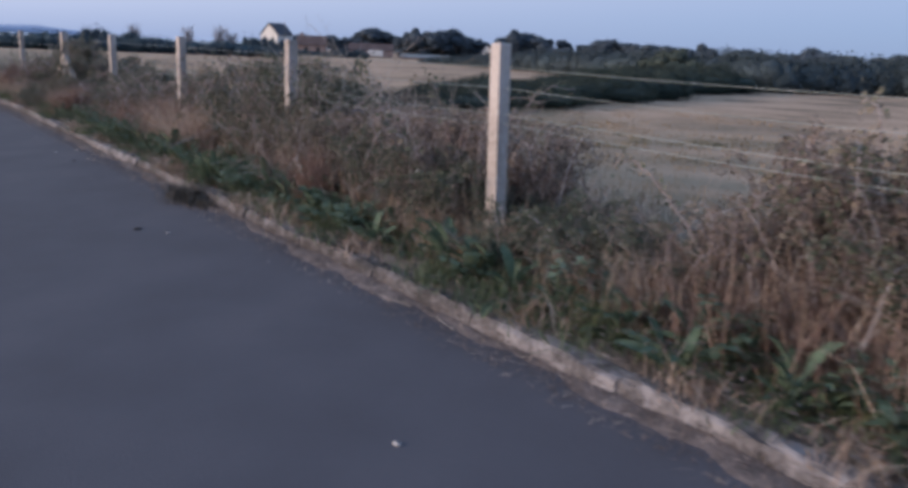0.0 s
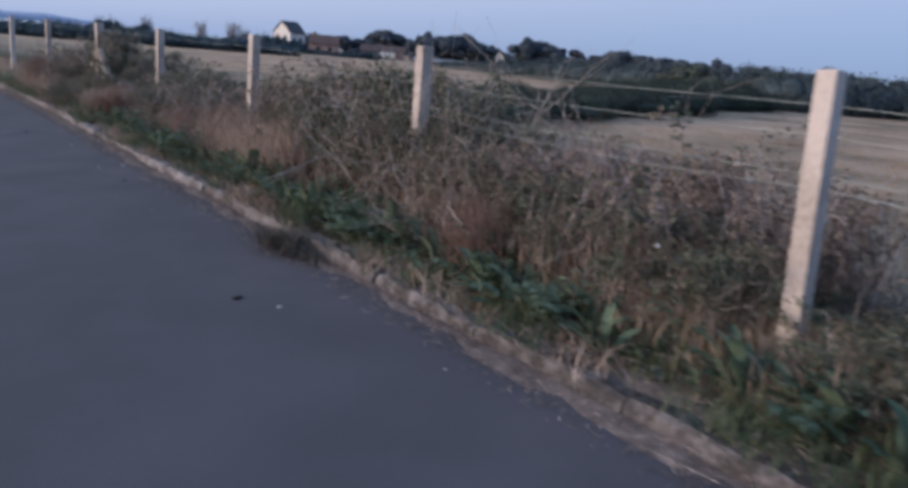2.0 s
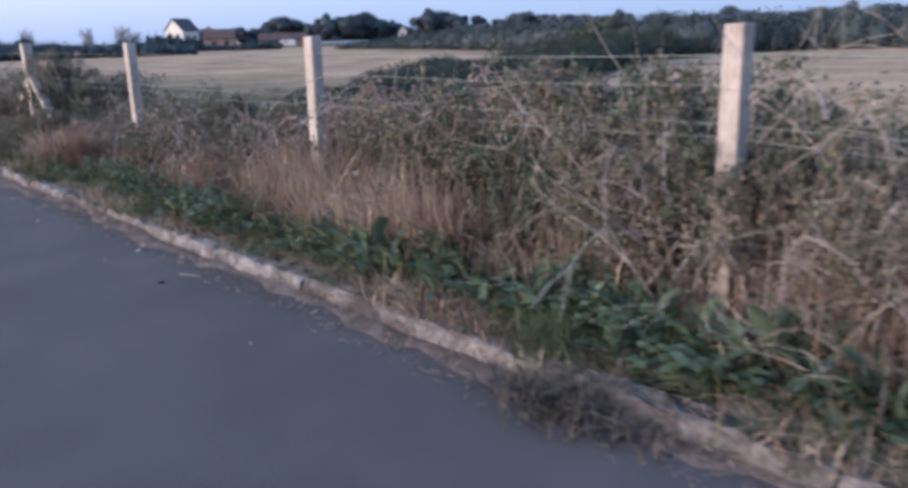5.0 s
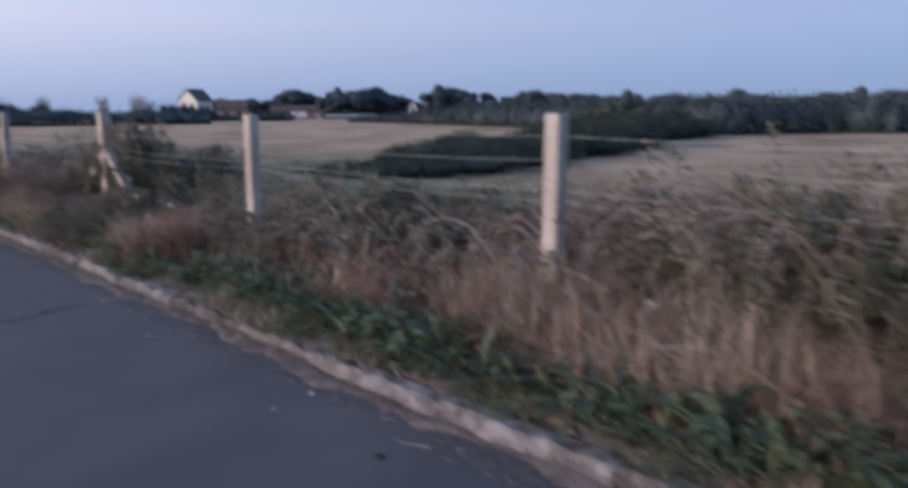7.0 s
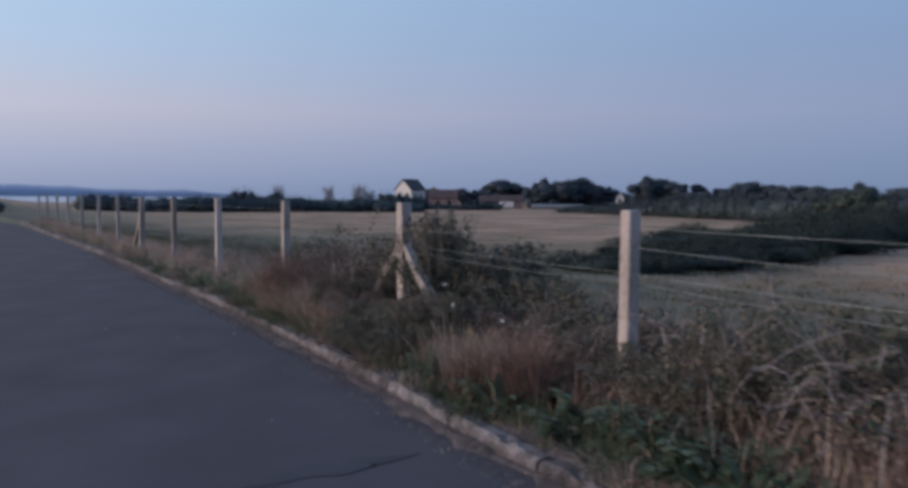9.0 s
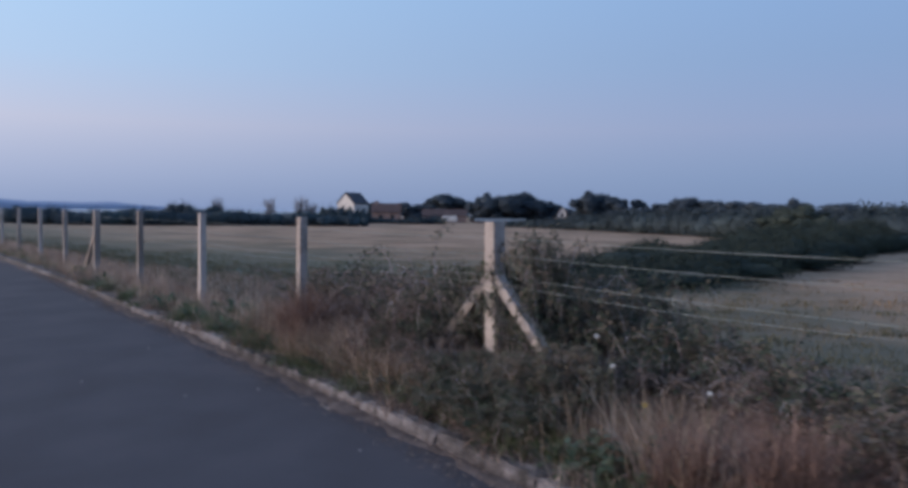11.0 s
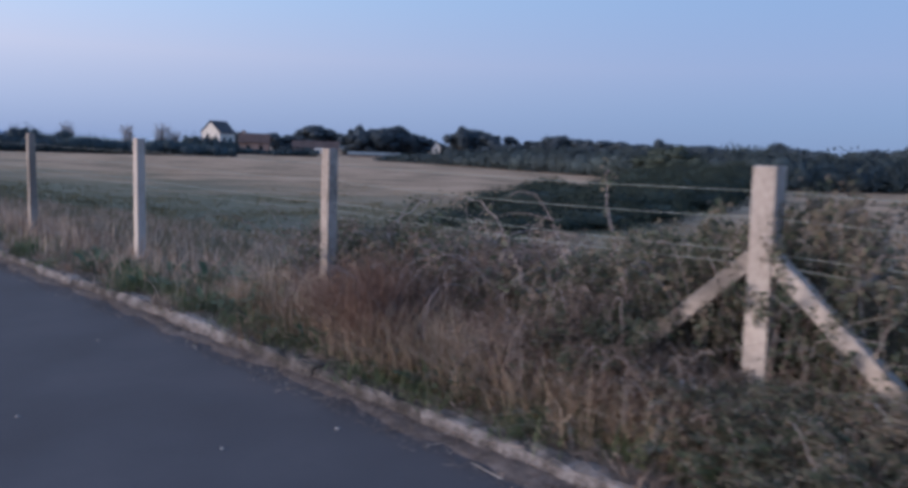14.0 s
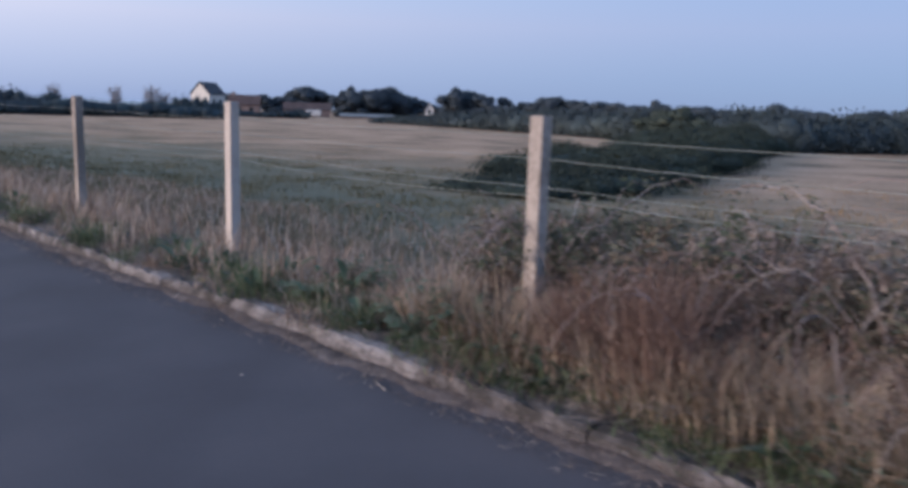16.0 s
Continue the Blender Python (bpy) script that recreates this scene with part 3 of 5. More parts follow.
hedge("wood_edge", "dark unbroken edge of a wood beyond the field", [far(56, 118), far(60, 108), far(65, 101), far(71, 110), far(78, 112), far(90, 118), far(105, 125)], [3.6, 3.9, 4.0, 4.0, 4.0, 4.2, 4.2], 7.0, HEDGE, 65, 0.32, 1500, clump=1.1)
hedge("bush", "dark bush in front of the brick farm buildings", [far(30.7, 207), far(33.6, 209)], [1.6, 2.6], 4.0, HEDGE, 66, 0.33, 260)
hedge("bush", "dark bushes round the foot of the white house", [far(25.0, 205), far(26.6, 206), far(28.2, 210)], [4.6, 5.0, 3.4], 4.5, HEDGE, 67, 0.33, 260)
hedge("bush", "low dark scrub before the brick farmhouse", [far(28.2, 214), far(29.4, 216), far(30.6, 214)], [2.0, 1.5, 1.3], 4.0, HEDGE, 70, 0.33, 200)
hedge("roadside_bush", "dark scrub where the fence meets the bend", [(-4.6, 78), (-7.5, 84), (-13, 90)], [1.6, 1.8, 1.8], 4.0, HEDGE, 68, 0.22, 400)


def house(name, label, bearing, distance, turn, w, d, eaves, ridge, wall, roof, windows=(), chimney=None, category="house"):
    """A gabled house: walls, two roof slopes, windows with panes, a chimney."""
    x, y = far(bearing, distance)
    z = float(ground_z(x, y)) - 0.1
    t = thing(name, label, category, at=pose(x, y, z, 0, 0, turn))
    bm = bmesh.new()
    pts = [(-w / 2, 0), (w / 2, 0), (w / 2, eaves), (0, ridge), (-w / 2, eaves)]
    fr = [bm.verts.new((a, -d / 2, b)) for a, b in pts]
    bk = [bm.verts.new((a, d / 2, b)) for a, b in pts]
    bm.faces.new(fr)
    bm.faces.new(bk[::-1])
    for i in range(5):
        j = (i + 1) % 5
        bm.faces.new((fr[j], fr[i], bk[i], bk[j]))
    part("wall", bm, wall, t)
    for s in (-1, 1):
        bm = bmesh.new()
        dx, dz = w / 2 + 0.3, (ridge - eaves) * (w / 2 + 0.3) / (w / 2)
        v = []
        for yy in (-d / 2 - 0.25, d / 2 + 0.25):
            v.append([bm.verts.new(p) for p in ((0, yy, ridge + 0.02), (s * dx, yy, ridge - dz + 0.02), (s * dx, yy, ridge - dz + 0.22), (0, yy, ridge + 0.24))])
        bm.faces.new(v[0])
        bm.faces.new(v[1][::-1])
        for i in range(4):
            j = (i + 1) % 4
            bm.faces.new((v[0][j], v[0][i], v[1][i], v[1][j]))
        bmesh.ops.recalc_face_normals(bm, faces=bm.faces)
        part("roof", bm, roof, t)
    for side, u, v0, ww, hh in windows:
        m = pose(u, -d / 2, v0) if side == "front" else pose(w / 2, u, v0, 0, 0, 90) if side == "right" else pose(-w / 2, u, v0, 0, 0, -90)
        bm = bmesh.new()
        box(bm, -ww / 2 - 0.07, ww / 2 + 0.07, -0.06, 0.04, -hh / 2 - 0.07, hh / 2 + 0.07, m=m)
        f = part("window", bm, PALE, t)
        bm = bmesh.new()
        box(bm, -ww / 2, ww / 2, -0.075, -0.05, -hh / 2, hh / 2, m=m)
        part("pane", bm, GLASS, f)
    if chimney:
        bm = bmesh.new()
        cx, cy = chimney
        box(bm, cx - 0.4, cx + 0.4, cy - 0.4, cy + 0.4, ridge - 1.5, ridge + 1.0)
        box(bm, cx - 0.47, cx + 0.47, cy - 0.47, cy + 0.47, ridge + 0.7, ridge + 0.85)
        part("chimney", bm, BRICK, t)
    return t


house("house", "tall white-rendered house with a dark slate roof", 27.2, 225, -62, 5.6, 7.0, 5.6, 8.4, WHITEWALL, SLATE, [("front", 1.2, 3.4, 0.9, 1.2), ("front", -1.2, 3.4, 0.9, 1.2), ("right", 1.5, 3.6, 0.9, 1.2), ("right", -1.5, 3.6, 0.9, 1.2)])
house("farmhouse", "red-brick farmhouse with a dark tiled roof", 29.6, 240, 56, 6.0, 8.5, 3.2, 5.6, BRICK, TILE, [("left", -2, 1.7, 1.1, 1.2), ("left", 1.5, 1.7, 1.1, 1.2), ("right", 0, 1.7, 1.1, 1.2), ("front", 0, 1.7, 1.0, 1.2)], (0, 3.0))
house("barn", "long low brick barn with a clay-tiled roof", 33.8, 246, 55, 6.0, 13.5, 2.2, 4.0, BRICK, TILE, [("left", -3, 1.2, 1.2, 0.9), ("left", 3, 1.2, 1.2, 0.9)], category="barn")
house("polytunnel_shed", "long low pale-roofed shed behind the field", 37.9, 236, 50, 5.0, 15.0, 0.7, 1.35, BRICK, PALE, category="shed")
house("cottage", "small white gabled cottage among dark trees", 42.3, 240, -42, 2.4, 5.0, 3.6, 5.4, WHITEWALL, SLATE, [("front", 0, 2.8, 0.7, 0.9)])
house("cottage", "white gabled cottage behind the wood", 72.5, 190, -72, 2.6, 6.0, 3.6, 4.6, WHITEWALL, SLATE, [("front", 0, 2.6, 0.7, 0.9)])


def caravan():
    x, y = far(34.2, 236)
    t = thing("caravan", "white caravan parked beside the brick barn", "caravan", at=pose(x, y, float(ground_z(x, y)), 0, 0, 55))
    bm = bmesh.new()
    box(bm, -1.0, 1.0, -2.2, 2.2, 0.4, 2.1, 0.25)
    part("body", bm, WHITEWALL, t)
    bm = bmesh.new()
    box(bm, -1.03, -0.98, 0.2, 1.3, 1.3, 1.65, 0.02)
    part("window", bm, GLASS, t)
    for s in (-0.95, 0.95):
        v, f = tube([(s - 0.1, 0, 0.3), (s + 0.1, 0, 0.3)], 0.32, 0.32, 12)
        part("wheel", mesh_np("wheel", v, f, GLASS), GLASS, t)


caravan()


# ---- fence ----
def post_mesh(side, height, seed):
    rnd = random.Random(seed)
    bm = bmesh.new()
    box(bm, -side / 2, side / 2, -side / 2, side / 2, -0.25, height, 0.008)
    for v in bm.verts:
        v.co.x += rnd.uniform(-0.002, 0.002)
        v.co.y += rnd.uniform(-0.002, 0.002)
        if v.co.z > height - 0.05:
            v.co.z -= rnd.uniform(0, 0.006)
            v.co.x *= 0.97
            v.co.y *= 0.97
    return to_mesh("post", bm, POST)


POSTS = {-3.0: 1.3, 0.145: 1.307, 2.98: 1.285, 5.92: 1.276, 8.95: 1.257, 11.92: 1.276, 15.03: 1.27, 18.06: 1.29, 20.98: 1.303, 23.94: 1.301, 27.05: 1.3, 30.05: 1.32, 33.1: 1.32, 36.1: 1.32, 39.1: 1.33, 42.1: 1.33, 45.1: 1.33}
LEAN = {0.145: (0.5, -2.2), 2.98: (0, 0.2), 5.92: (0.6, 0.0), 8.95: (-0.3, 0.6), 11.92: (0.0, -1.2), 23.94: (0.5, 0.5)}


def strut(side, foot, head, name="strut"):
    """A square brace from head to foot, in the fence's plane."""
    a, b = Vector(foot), Vector(head)
    d = b - a
    bm = bmesh.new()
    box(bm, -side / 2, side / 2, -side / 2, side / 2, 0, d.length, 0.007)
    q = d.to_track_quat("Z", "X")
    bmesh.ops.transform(bm, matrix=Matrix.Translation(a) @ q.to_matrix().to_4x4(), verts=bm.verts)
    return bm


for k, (y, top) in enumerate(POSTS.items()):
    x = float(fence_x(y))
    z = float(ground_z(x, y))
    lean = LEAN.get(y, (0.4 * math.sin(k * 2.3), 0.5 * math.cos(k * 1.7)))
    m = pose(x, y, z, lean[1], lean[0], 2)
    strainer = y in (11.92, 23.94)
    label = "square concrete strainer post with raking struts" if strainer else "weathered pale square concrete fence post"
    me = post_mesh(0.108 if strainer else 0.087, top - z, k)
    if strainer:
        t = thing("strainer_post", label, "fence post", group="roadside fence posts", at=m)
        part("post", me, POST, t)
        for s in ((-1, 1) if y < 20 else (1,)):
            part("strut", strut(0.076, (-0.02, s * 1.02, -0.1), (-0.005, s * 0.035, 0.88 - z)), POST, t)
    else:
        t = thing("fence_post", label, "fence post", group="roadside fence posts", data=me, at=m)

ys = sorted(POSTS)
for h, sag in ((1.165, 0.012), (1.05, 0.02), (0.90, 0.015), (0.85, 0.03)):
    pts = []
    for a, b in zip(ys, ys[1:]):
        for f in np.linspace(0, 1, 10)[:-1]:
            y = a + (b - a) * f
            x = fence_x(a) + (fence_x(b) - fence_x(a)) * f
            pts.append((x, y, h + 0.3 * (POSTS[a] + (POSTS[b] - POSTS[a]) * f - 1.28) - sag * 4 * f * (1 - f) * (1 + 0.3 * math.sin(a * 3 + h * 9))))
    pts.append((float(fence_x(ys[-1])), ys[-1], h))
    thing("fence_wire", "thin galvanised wire strung between the concrete posts", "wire", group="fence wires", data=mesh_np("fence_wire", *tube(pts, 0.0015, 0.0015, 5), WIRE))


# ---- verge growth ----
def tuft_field(name, label, count, ylo, yhi, across, hmin, hmax, wmin, wmax, material, seed, lean=0.45, clump=0.12, limit=None, lift=0.0, per=26, keep=None):
    """Countless blades, in clumps, one mesh. across(y, u) gives x; limit(y) scales the height."""
    global rng
    rng = np.random.default_rng(seed)
    n = count // per
    cy = rng.uniform(ylo, yhi, n)
    cx = across(cy, rng.uniform(0, 1, n))
    ck = rng.uniform(0.55, 1.0, n)
    if keep is not None:
        stays = rng.random(n) < keep(cy)
        cy, cx, ck = cy[stays], cx[stays], ck[stays]
        n = len(cy)
    y = np.repeat(cy, per) + rng.normal(0, clump, n * per)
    x = np.repeat(cx, per) + rng.normal(0, clump * 0.7, n * per)
    x = np.maximum(x, kerb_x(y) + 0.14)
    h = rng.uniform(hmin, hmax, n * per) * np.repeat(ck, per)
    if limit is not None:
        h *= limit(y)
    base = np.stack([x, y, ground_z(x, y) + lift], 1)
    v, f = blades(base, h, rng.uniform(wmin, wmax, n * per), np.abs(rng.normal(lean, 0.4, n * per)))
    return thing(name, label, "grass", kind="stuff", data=mesh_np(name, v, f, material))


def band(lo, hi):
    return lambda y, u: kerb_x(y) + lo + (hi - lo) * u


def rich(y):
    return front(y) / 0.74 * np.interp(y, [0.8, 1.2, 3.4, 3.8, 5.0, 5.4, 7.0, 7.4, 8.8, 9.2], [1.0, 0.74, 0.74, 0.66, 0.7, 1.0, 1.0, 0.72, 0.72, 1.0])


def sparse(y):
    """Share of the dead grass that stands where the brambles are thick."""
    return np.interp(y, [-3, -1.2, -0.8, 0.4, 0.9, 3.2, 4.0, 5.7, 6.4, 9.0, 9.4, 10.6, 11.0, 11.8, 12.4, 13.2, 17], [0.9, 0.9, 0.6, 0.6, 0.75, 0.38, 0.65, 1.0, 0.32, 0.36, 0.7, 0.6, 0.3, 0.3, 0.75, 1.0, 1.0])


tuft_field("dry_grass", "tall tan and brown dead grass along the fence", 24000, -3.2, 17, band(0.42, 1.02), 0.25, 0.74, 0.004, 0.010, DRY, 71, 0.7, 0.12, rich, keep=sparse)
tuft_field("dead_stems", "reddish-brown dead stems among the grass", 21000, -3.2, 16, band(0.42, 1.02), 0.25, 0.7, 0.004, 0.010, RUST, 72, 0.7, 0.12, rich, keep=sparse)
tuft_field("golden_grass", "pale golden grass tufts on the verge", 11500, 9.6, 15.6, band(0.3, 0.75), 0.2, 0.52, 0.005, 0.011, GOLD, 77, 0.6, 0.07, keep=sparse)
tuft_field("golden_grass", "pale golden grass tufts under the fence", 4600, 4.3, 6.4, band(0.45, 0.85), 0.3, 0.6, 0.005, 0.011, GOLD, 78, 0.6, 0.07)
tuft_field("golden_grass", "pale bleached grass at the fence corner", 3500, -1.2, 0.6, band(0.4, 0.95), 0.2, 0.45, 0.005, 0.011, GOLD, 79, 0.7, 0.07)
tuft_field("standing_straw", "pale upright dead straws in front of the fence", 1500, 4.5, 6.3, band(0.46, 0.82), 0.35, 0.72, 0.005, 0.010, DRY, 81, 0.25, 0.09)
tuft_field("standing_straw", "pale upright dead straws beside the post", 500, 0.9, 2.6, band(0.5, 0.85), 0.3, 0.62, 0.004, 0.009, DRY, 82, 0.35, 0.09)
tuft_field("standing_straw", "pale upright dead straws before the strainer post", 1100, 9.4, 13.4, band(0.4, 0.8), 0.25, 0.5, 0.004, 0.009, DRY, 83, 0.3, 0.09, keep=sparse)
tuft_field("dead_stems", "brown dead stems round the struts of the strainer post", 1200, 11.9, 13.6, band(0.38, 0.95), 0.2, 0.5, 0.004, 0.010, RUST, 84, 0.7, 0.1)
tuft_field("green_grass", "rank green grass at the foot of the strainer post", 1100, 10.2, 13.4, band(0.2, 0.7), 0.12, 0.36, 0.005, 0.011, GREEN, 86, 0.6, 0.09)
tuft_field("golden_grass", "pale golden grass tufts leaning over the kerb", 2600, 12.5, 14.4, band(0.22, 0.5), 0.22, 0.48, 0.005, 0.011, GOLD, 87, 0.7, 0.06)
tuft_field("short_dry_grass", "short pale dry grass by the far fence", 14000, 14.5, 46, band(0.15, 1.1), 0.12, 0.42, 0.005, 0.012, DRY, 73, 0.5, 0.12)
tuft_field("green_grass", "low green grass behind the kerb", 10000, -3.2, 18, band(0.16, 0.45), 0.08, 0.28, 0.005, 0.012, GREEN, 74, 0.6, 0.08)
tuft_field("green_grass", "short green grass tufts along the far verge", 6000, 16, 46, band(0.14, 0.6), 0.08, 0.24, 0.006, 0.014, GREEN, 75, 0.6, 0.12)
tuft_field("field_edge_grass", "thin straw grass on the slope behind the fence", 24000, -4, 34, lambda y, u: fence_x(y) + 0.6 + 6.5 * u ** 1.6, 0.12, 0.4, 0.006, 0.014, DRY, 76, 0.5, 0.2)


def leaf_mesh(name, ln, w, up, material):
    """One arching broad leaf with a folded midrib, along +x."""
    v = []
    for f, ww in ((0.0, 0.12), (0.25, 0.3), (0.5, 1.0), (0.78, 0.82), (1.0, 0.08)):
        c = np.array([ln * f * (1.05 - 0.4 * up), 0, ln * up * (f - 0.55 * f * f) * 1.6])
        v += [c + [0, -w * ww, 0.012 * ww], c, c + [0, w * ww, 0.012 * ww]]
    i = [(r * 3 + q, r * 3 + q + 1, r * 3 + q + 4, r * 3 + q + 3) for r in range(4) for q in (0, 1)]
    return mesh_np(name, np.array(v), np.array(i), material)


LEAVES = [leaf_mesh("leaf", 0.16 + 0.02 * k, 0.021 + 0.003 * (k % 4), 0.4 + 0.07 * (k % 7), DOCK) for k in range(8)]
rnd = random.Random(5)
for k in range(280):
    y = rnd.uniform(-2.8, 15.5) if k < 150 else rnd.uniform(0.8, 8.2) if k < 262 else rnd.uniform(15.5, 28)
    x = float(kerb_x(y)) + rnd.uniform(0.2, 0.5) + 0.12 * rnd.random() ** 3
    s = rnd.uniform(0.6, 1.2)
    t = thing("dock_plant", "low green broad-leaved dock plant behind the kerb", "plant", group="dock plants on the verge",
              at=pose(x, y, float(ground_z(x, y)) + 0.01, 0, 0, rnd.uniform(0, 360)) @ Matrix.Scale(s, 4))
    for q in range(9):
        lf = new("leaf", LEAVES[rnd.randrange(8)])
        lf.parent = t
        lf.matrix_basis = pose(0, 0, 0, rnd.gauss(0, 8), rnd.gauss(-8, 14), q * 40 + rnd.uniform(-18, 18))


for k, (x, y, s) in enumerate([(-0.6, 3.55, 1.4), (-0.55, 3.85, 1.35), (-0.52, 4.75, 1.9), (-0.5, 5.1, 1.6), (-0.5, 6.2, 1.7), (-0.58, 0.1, 1.7), (-0.55, -0.25, 1.5), (-0.5, 2.6, 1.6), (-0.45, 11.2, 1.4)]):
    t = thing("dock_plant", "large green dock plant spreading over the kerb edge", "plant", group="dock plants on the verge",
              at=pose(x, y, float(ground_z(x, y)) + 0.01, 0, 0, 37 * k) @ Matrix.Scale(0.82 * s, 4))
    for q in range(9):
        lf = new("leaf", LEAVES[(q + k) % 8])
        lf.parent = t
        lf.matrix_basis = pose(0, 0, 0, rnd.gauss(0, 8), rnd.gauss(-12, 14), q * 40 + rnd.uniform(-18, 18))


def nettle_template(seed):
    """An upright stem with opposite pairs of pointed leaves, one unit high."""
    global rng
    rng = np.random.default_rng(seed)
    stems, out = [], []
    for k in range(5):
        b, d = rng.normal(0, 0.12, 2), rng.normal(0, 0.22, 2)
        h = rng.uniform(0.55, 1.0)
        p = [np.array([b[0] + d[0] * f * f, b[1] + d[1] * f * f, h * f]) for f in np.linspace(0, 1, 6)]
        stems.append(tube(p, 0.012, 0.005, 4))
        for q in np.linspace(0.15, 1.0, 8):
            c = np.array([b[0] + d[0] * q * q, b[1] + d[1] * q * q, h * q])
            a = rng.uniform(0, 6.28)
            for e in (a, a + math.pi):
                L, w = 0.3 * (1.15 - 0.6 * q) * rng.uniform(0.7, 1.2), 0.075 * rng.uniform(0.7, 1.2)
                u, sd = np.array([math.cos(e), math.sin(e), 0.15]), np.array([-math.sin(e), math.cos(e), 0])
                v = np.array([c, c + u * L * 0.4 - sd * w, c + u * L - [0, 0, L * 0.35], c + u * L * 0.4 + sd * w])
                out.append((v, np.array([[0, 1, 2, 3]])))
    return mesh_np("stem", *merge(*stems), GREEN), mesh_np("foliage", *merge(*out), DOCK)


NETTLES = [nettle_template(85 + k) for k in range(4)]
for k in range(200):
    y = rnd.uniform(-2.8, 16.5) if k < 140 else rnd.uniform(0.9, 8.2) if k < 198 else rnd.uniform(-1.1, 0.1)
    u = rnd.random()
    if math.sin(y * 3.7) + 0.6 * math.sin(y * 8.3 + 1) > 0.5:
        continue
    x = float(kerb_x(y)) + 0.22 + 0.4 * u
    h = rnd.uniform(0.14, 0.28) + 0.1 * u
    t = thing("nettle", "leafy green nettle clump growing on the verge", "plant", group="nettles on the verge",
              at=pose(x, y, float(ground_z(x, y)), 0, 0, rnd.uniform(0, 360)) @ Matrix.Diagonal((0.34, 0.34, h, 1)))
    part("stem", NETTLES[k % 4][0], GREEN, t)
    part("foliage", NETTLES[k % 4][1], DOCK, t)


def bramble_template(seed, canes, reach, leafy, leaf):
    """Arching canes one unit high, with small dark leaves along them."""
    global rng
    rng = np.random.default_rng(seed)
    tubes, pts = [], []
    for k in range(canes):
        a = rng.uniform(0, 6.28)
        r, h = reach * rng.uniform(0.3, 1.1), rng.uniform(0.6, 1.08)
        b = rng.normal(0, 0.16, 2)
        f = np.linspace(0, 1, 9)
        bend = rng.normal(0, 0.3)
        x = b[0] + r * f * np.cos(a + bend * f)
        y = b[1] + r * f * np.sin(a + bend * f)
        z = h * np.sin(np.clip(f * rng.uniform(1.6, 2.7), 0, 3.1)) + rng.normal(0, 0.015, 9)
        z[0] = -0.05
        p = np.stack([x, y, np.maximum(z, 0)], 1)
        tubes.append(tube(p, rng.uniform(0.004, 0.008), 0.0025, 3))
        for j in range(leafy):
            q = rng.uniform(1.5, 8)
            c = p[int(q)] + (p[min(8, int(q) + 1)] - p[int(q)]) * (q % 1)
            for i in range(3):
                pts.append(c + rng.normal(0, 0.03, 3))
    pts = np.array(pts)
    return mesh_np("cane_tangle", *merge(*tubes), CANE), mesh_np("foliage", *leaves(pts, rng.uniform(0.018, 0.044, len(pts)), 0.72 if leaf is BRAMBLE else 0.4), leaf)


BRAMBLES = [bramble_template(91 + k, 48, 0.62, 36, BRAMBLE) for k in range(4)]
WITHERED = [bramble_template(96 + k, 84, 0.6, 26, WITHER) for k in range(4)]
rnd = random.Random(9)
y = -2.6
k = 0
while y < 16.0:
    for o in (0.75,) if 10.9 < y < 12.9 else (0.12, 0.5) if 6.7 < y < 9.2 else (0.26, 0.55) if y < 15.4 else (0.3,):
        x = float(fence_x(y)) + o + rnd.uniform(-0.12, 0.14)
        h = float(veg_top(y) if o > 0.3 else min(0.85 * veg_top(y), front(y))) * rnd.uniform(0.8, 1.06)
        if h < 0.35:
            continue
        dead = rnd.random() < (0.4 if y < 0.2 else 0.8 if 0.2 < y < 2.1 else 0.5 if 2.1 < y < 3.0 else 0.3 if 3.0 < y < 5.3 else 0.35 if 7.0 < y < 9.0 else 0.62 if -1.0 < y < 8.2 else 0.45)
        t = thing("bramble_bush", "withered brown bramble tangle against the fence" if dead else "dark green bramble with brown canes against the fence", "bush", group="brambles along the fence",
                  at=pose(x, y + rnd.uniform(-0.15, 0.15), float(ground_z(x, y)), 0, 0, rnd.uniform(0, 360)) @ Matrix.Diagonal((*((0.5, 0.5) if -1.5 < y < 0.4 else (0.9, 0.9) if o > 0.3 or 6.7 < y < 9.2 else (0.66, 0.66)), h - float(ground_z(x, y)) * 0.9, 1)))
        a, b = (WITHERED if dead else BRAMBLES)[k % 4]
        part("cane_tangle", a, CANE, t)
        part("foliage", b, BRAMBLE, t)
        k += 1
    y += 0.36


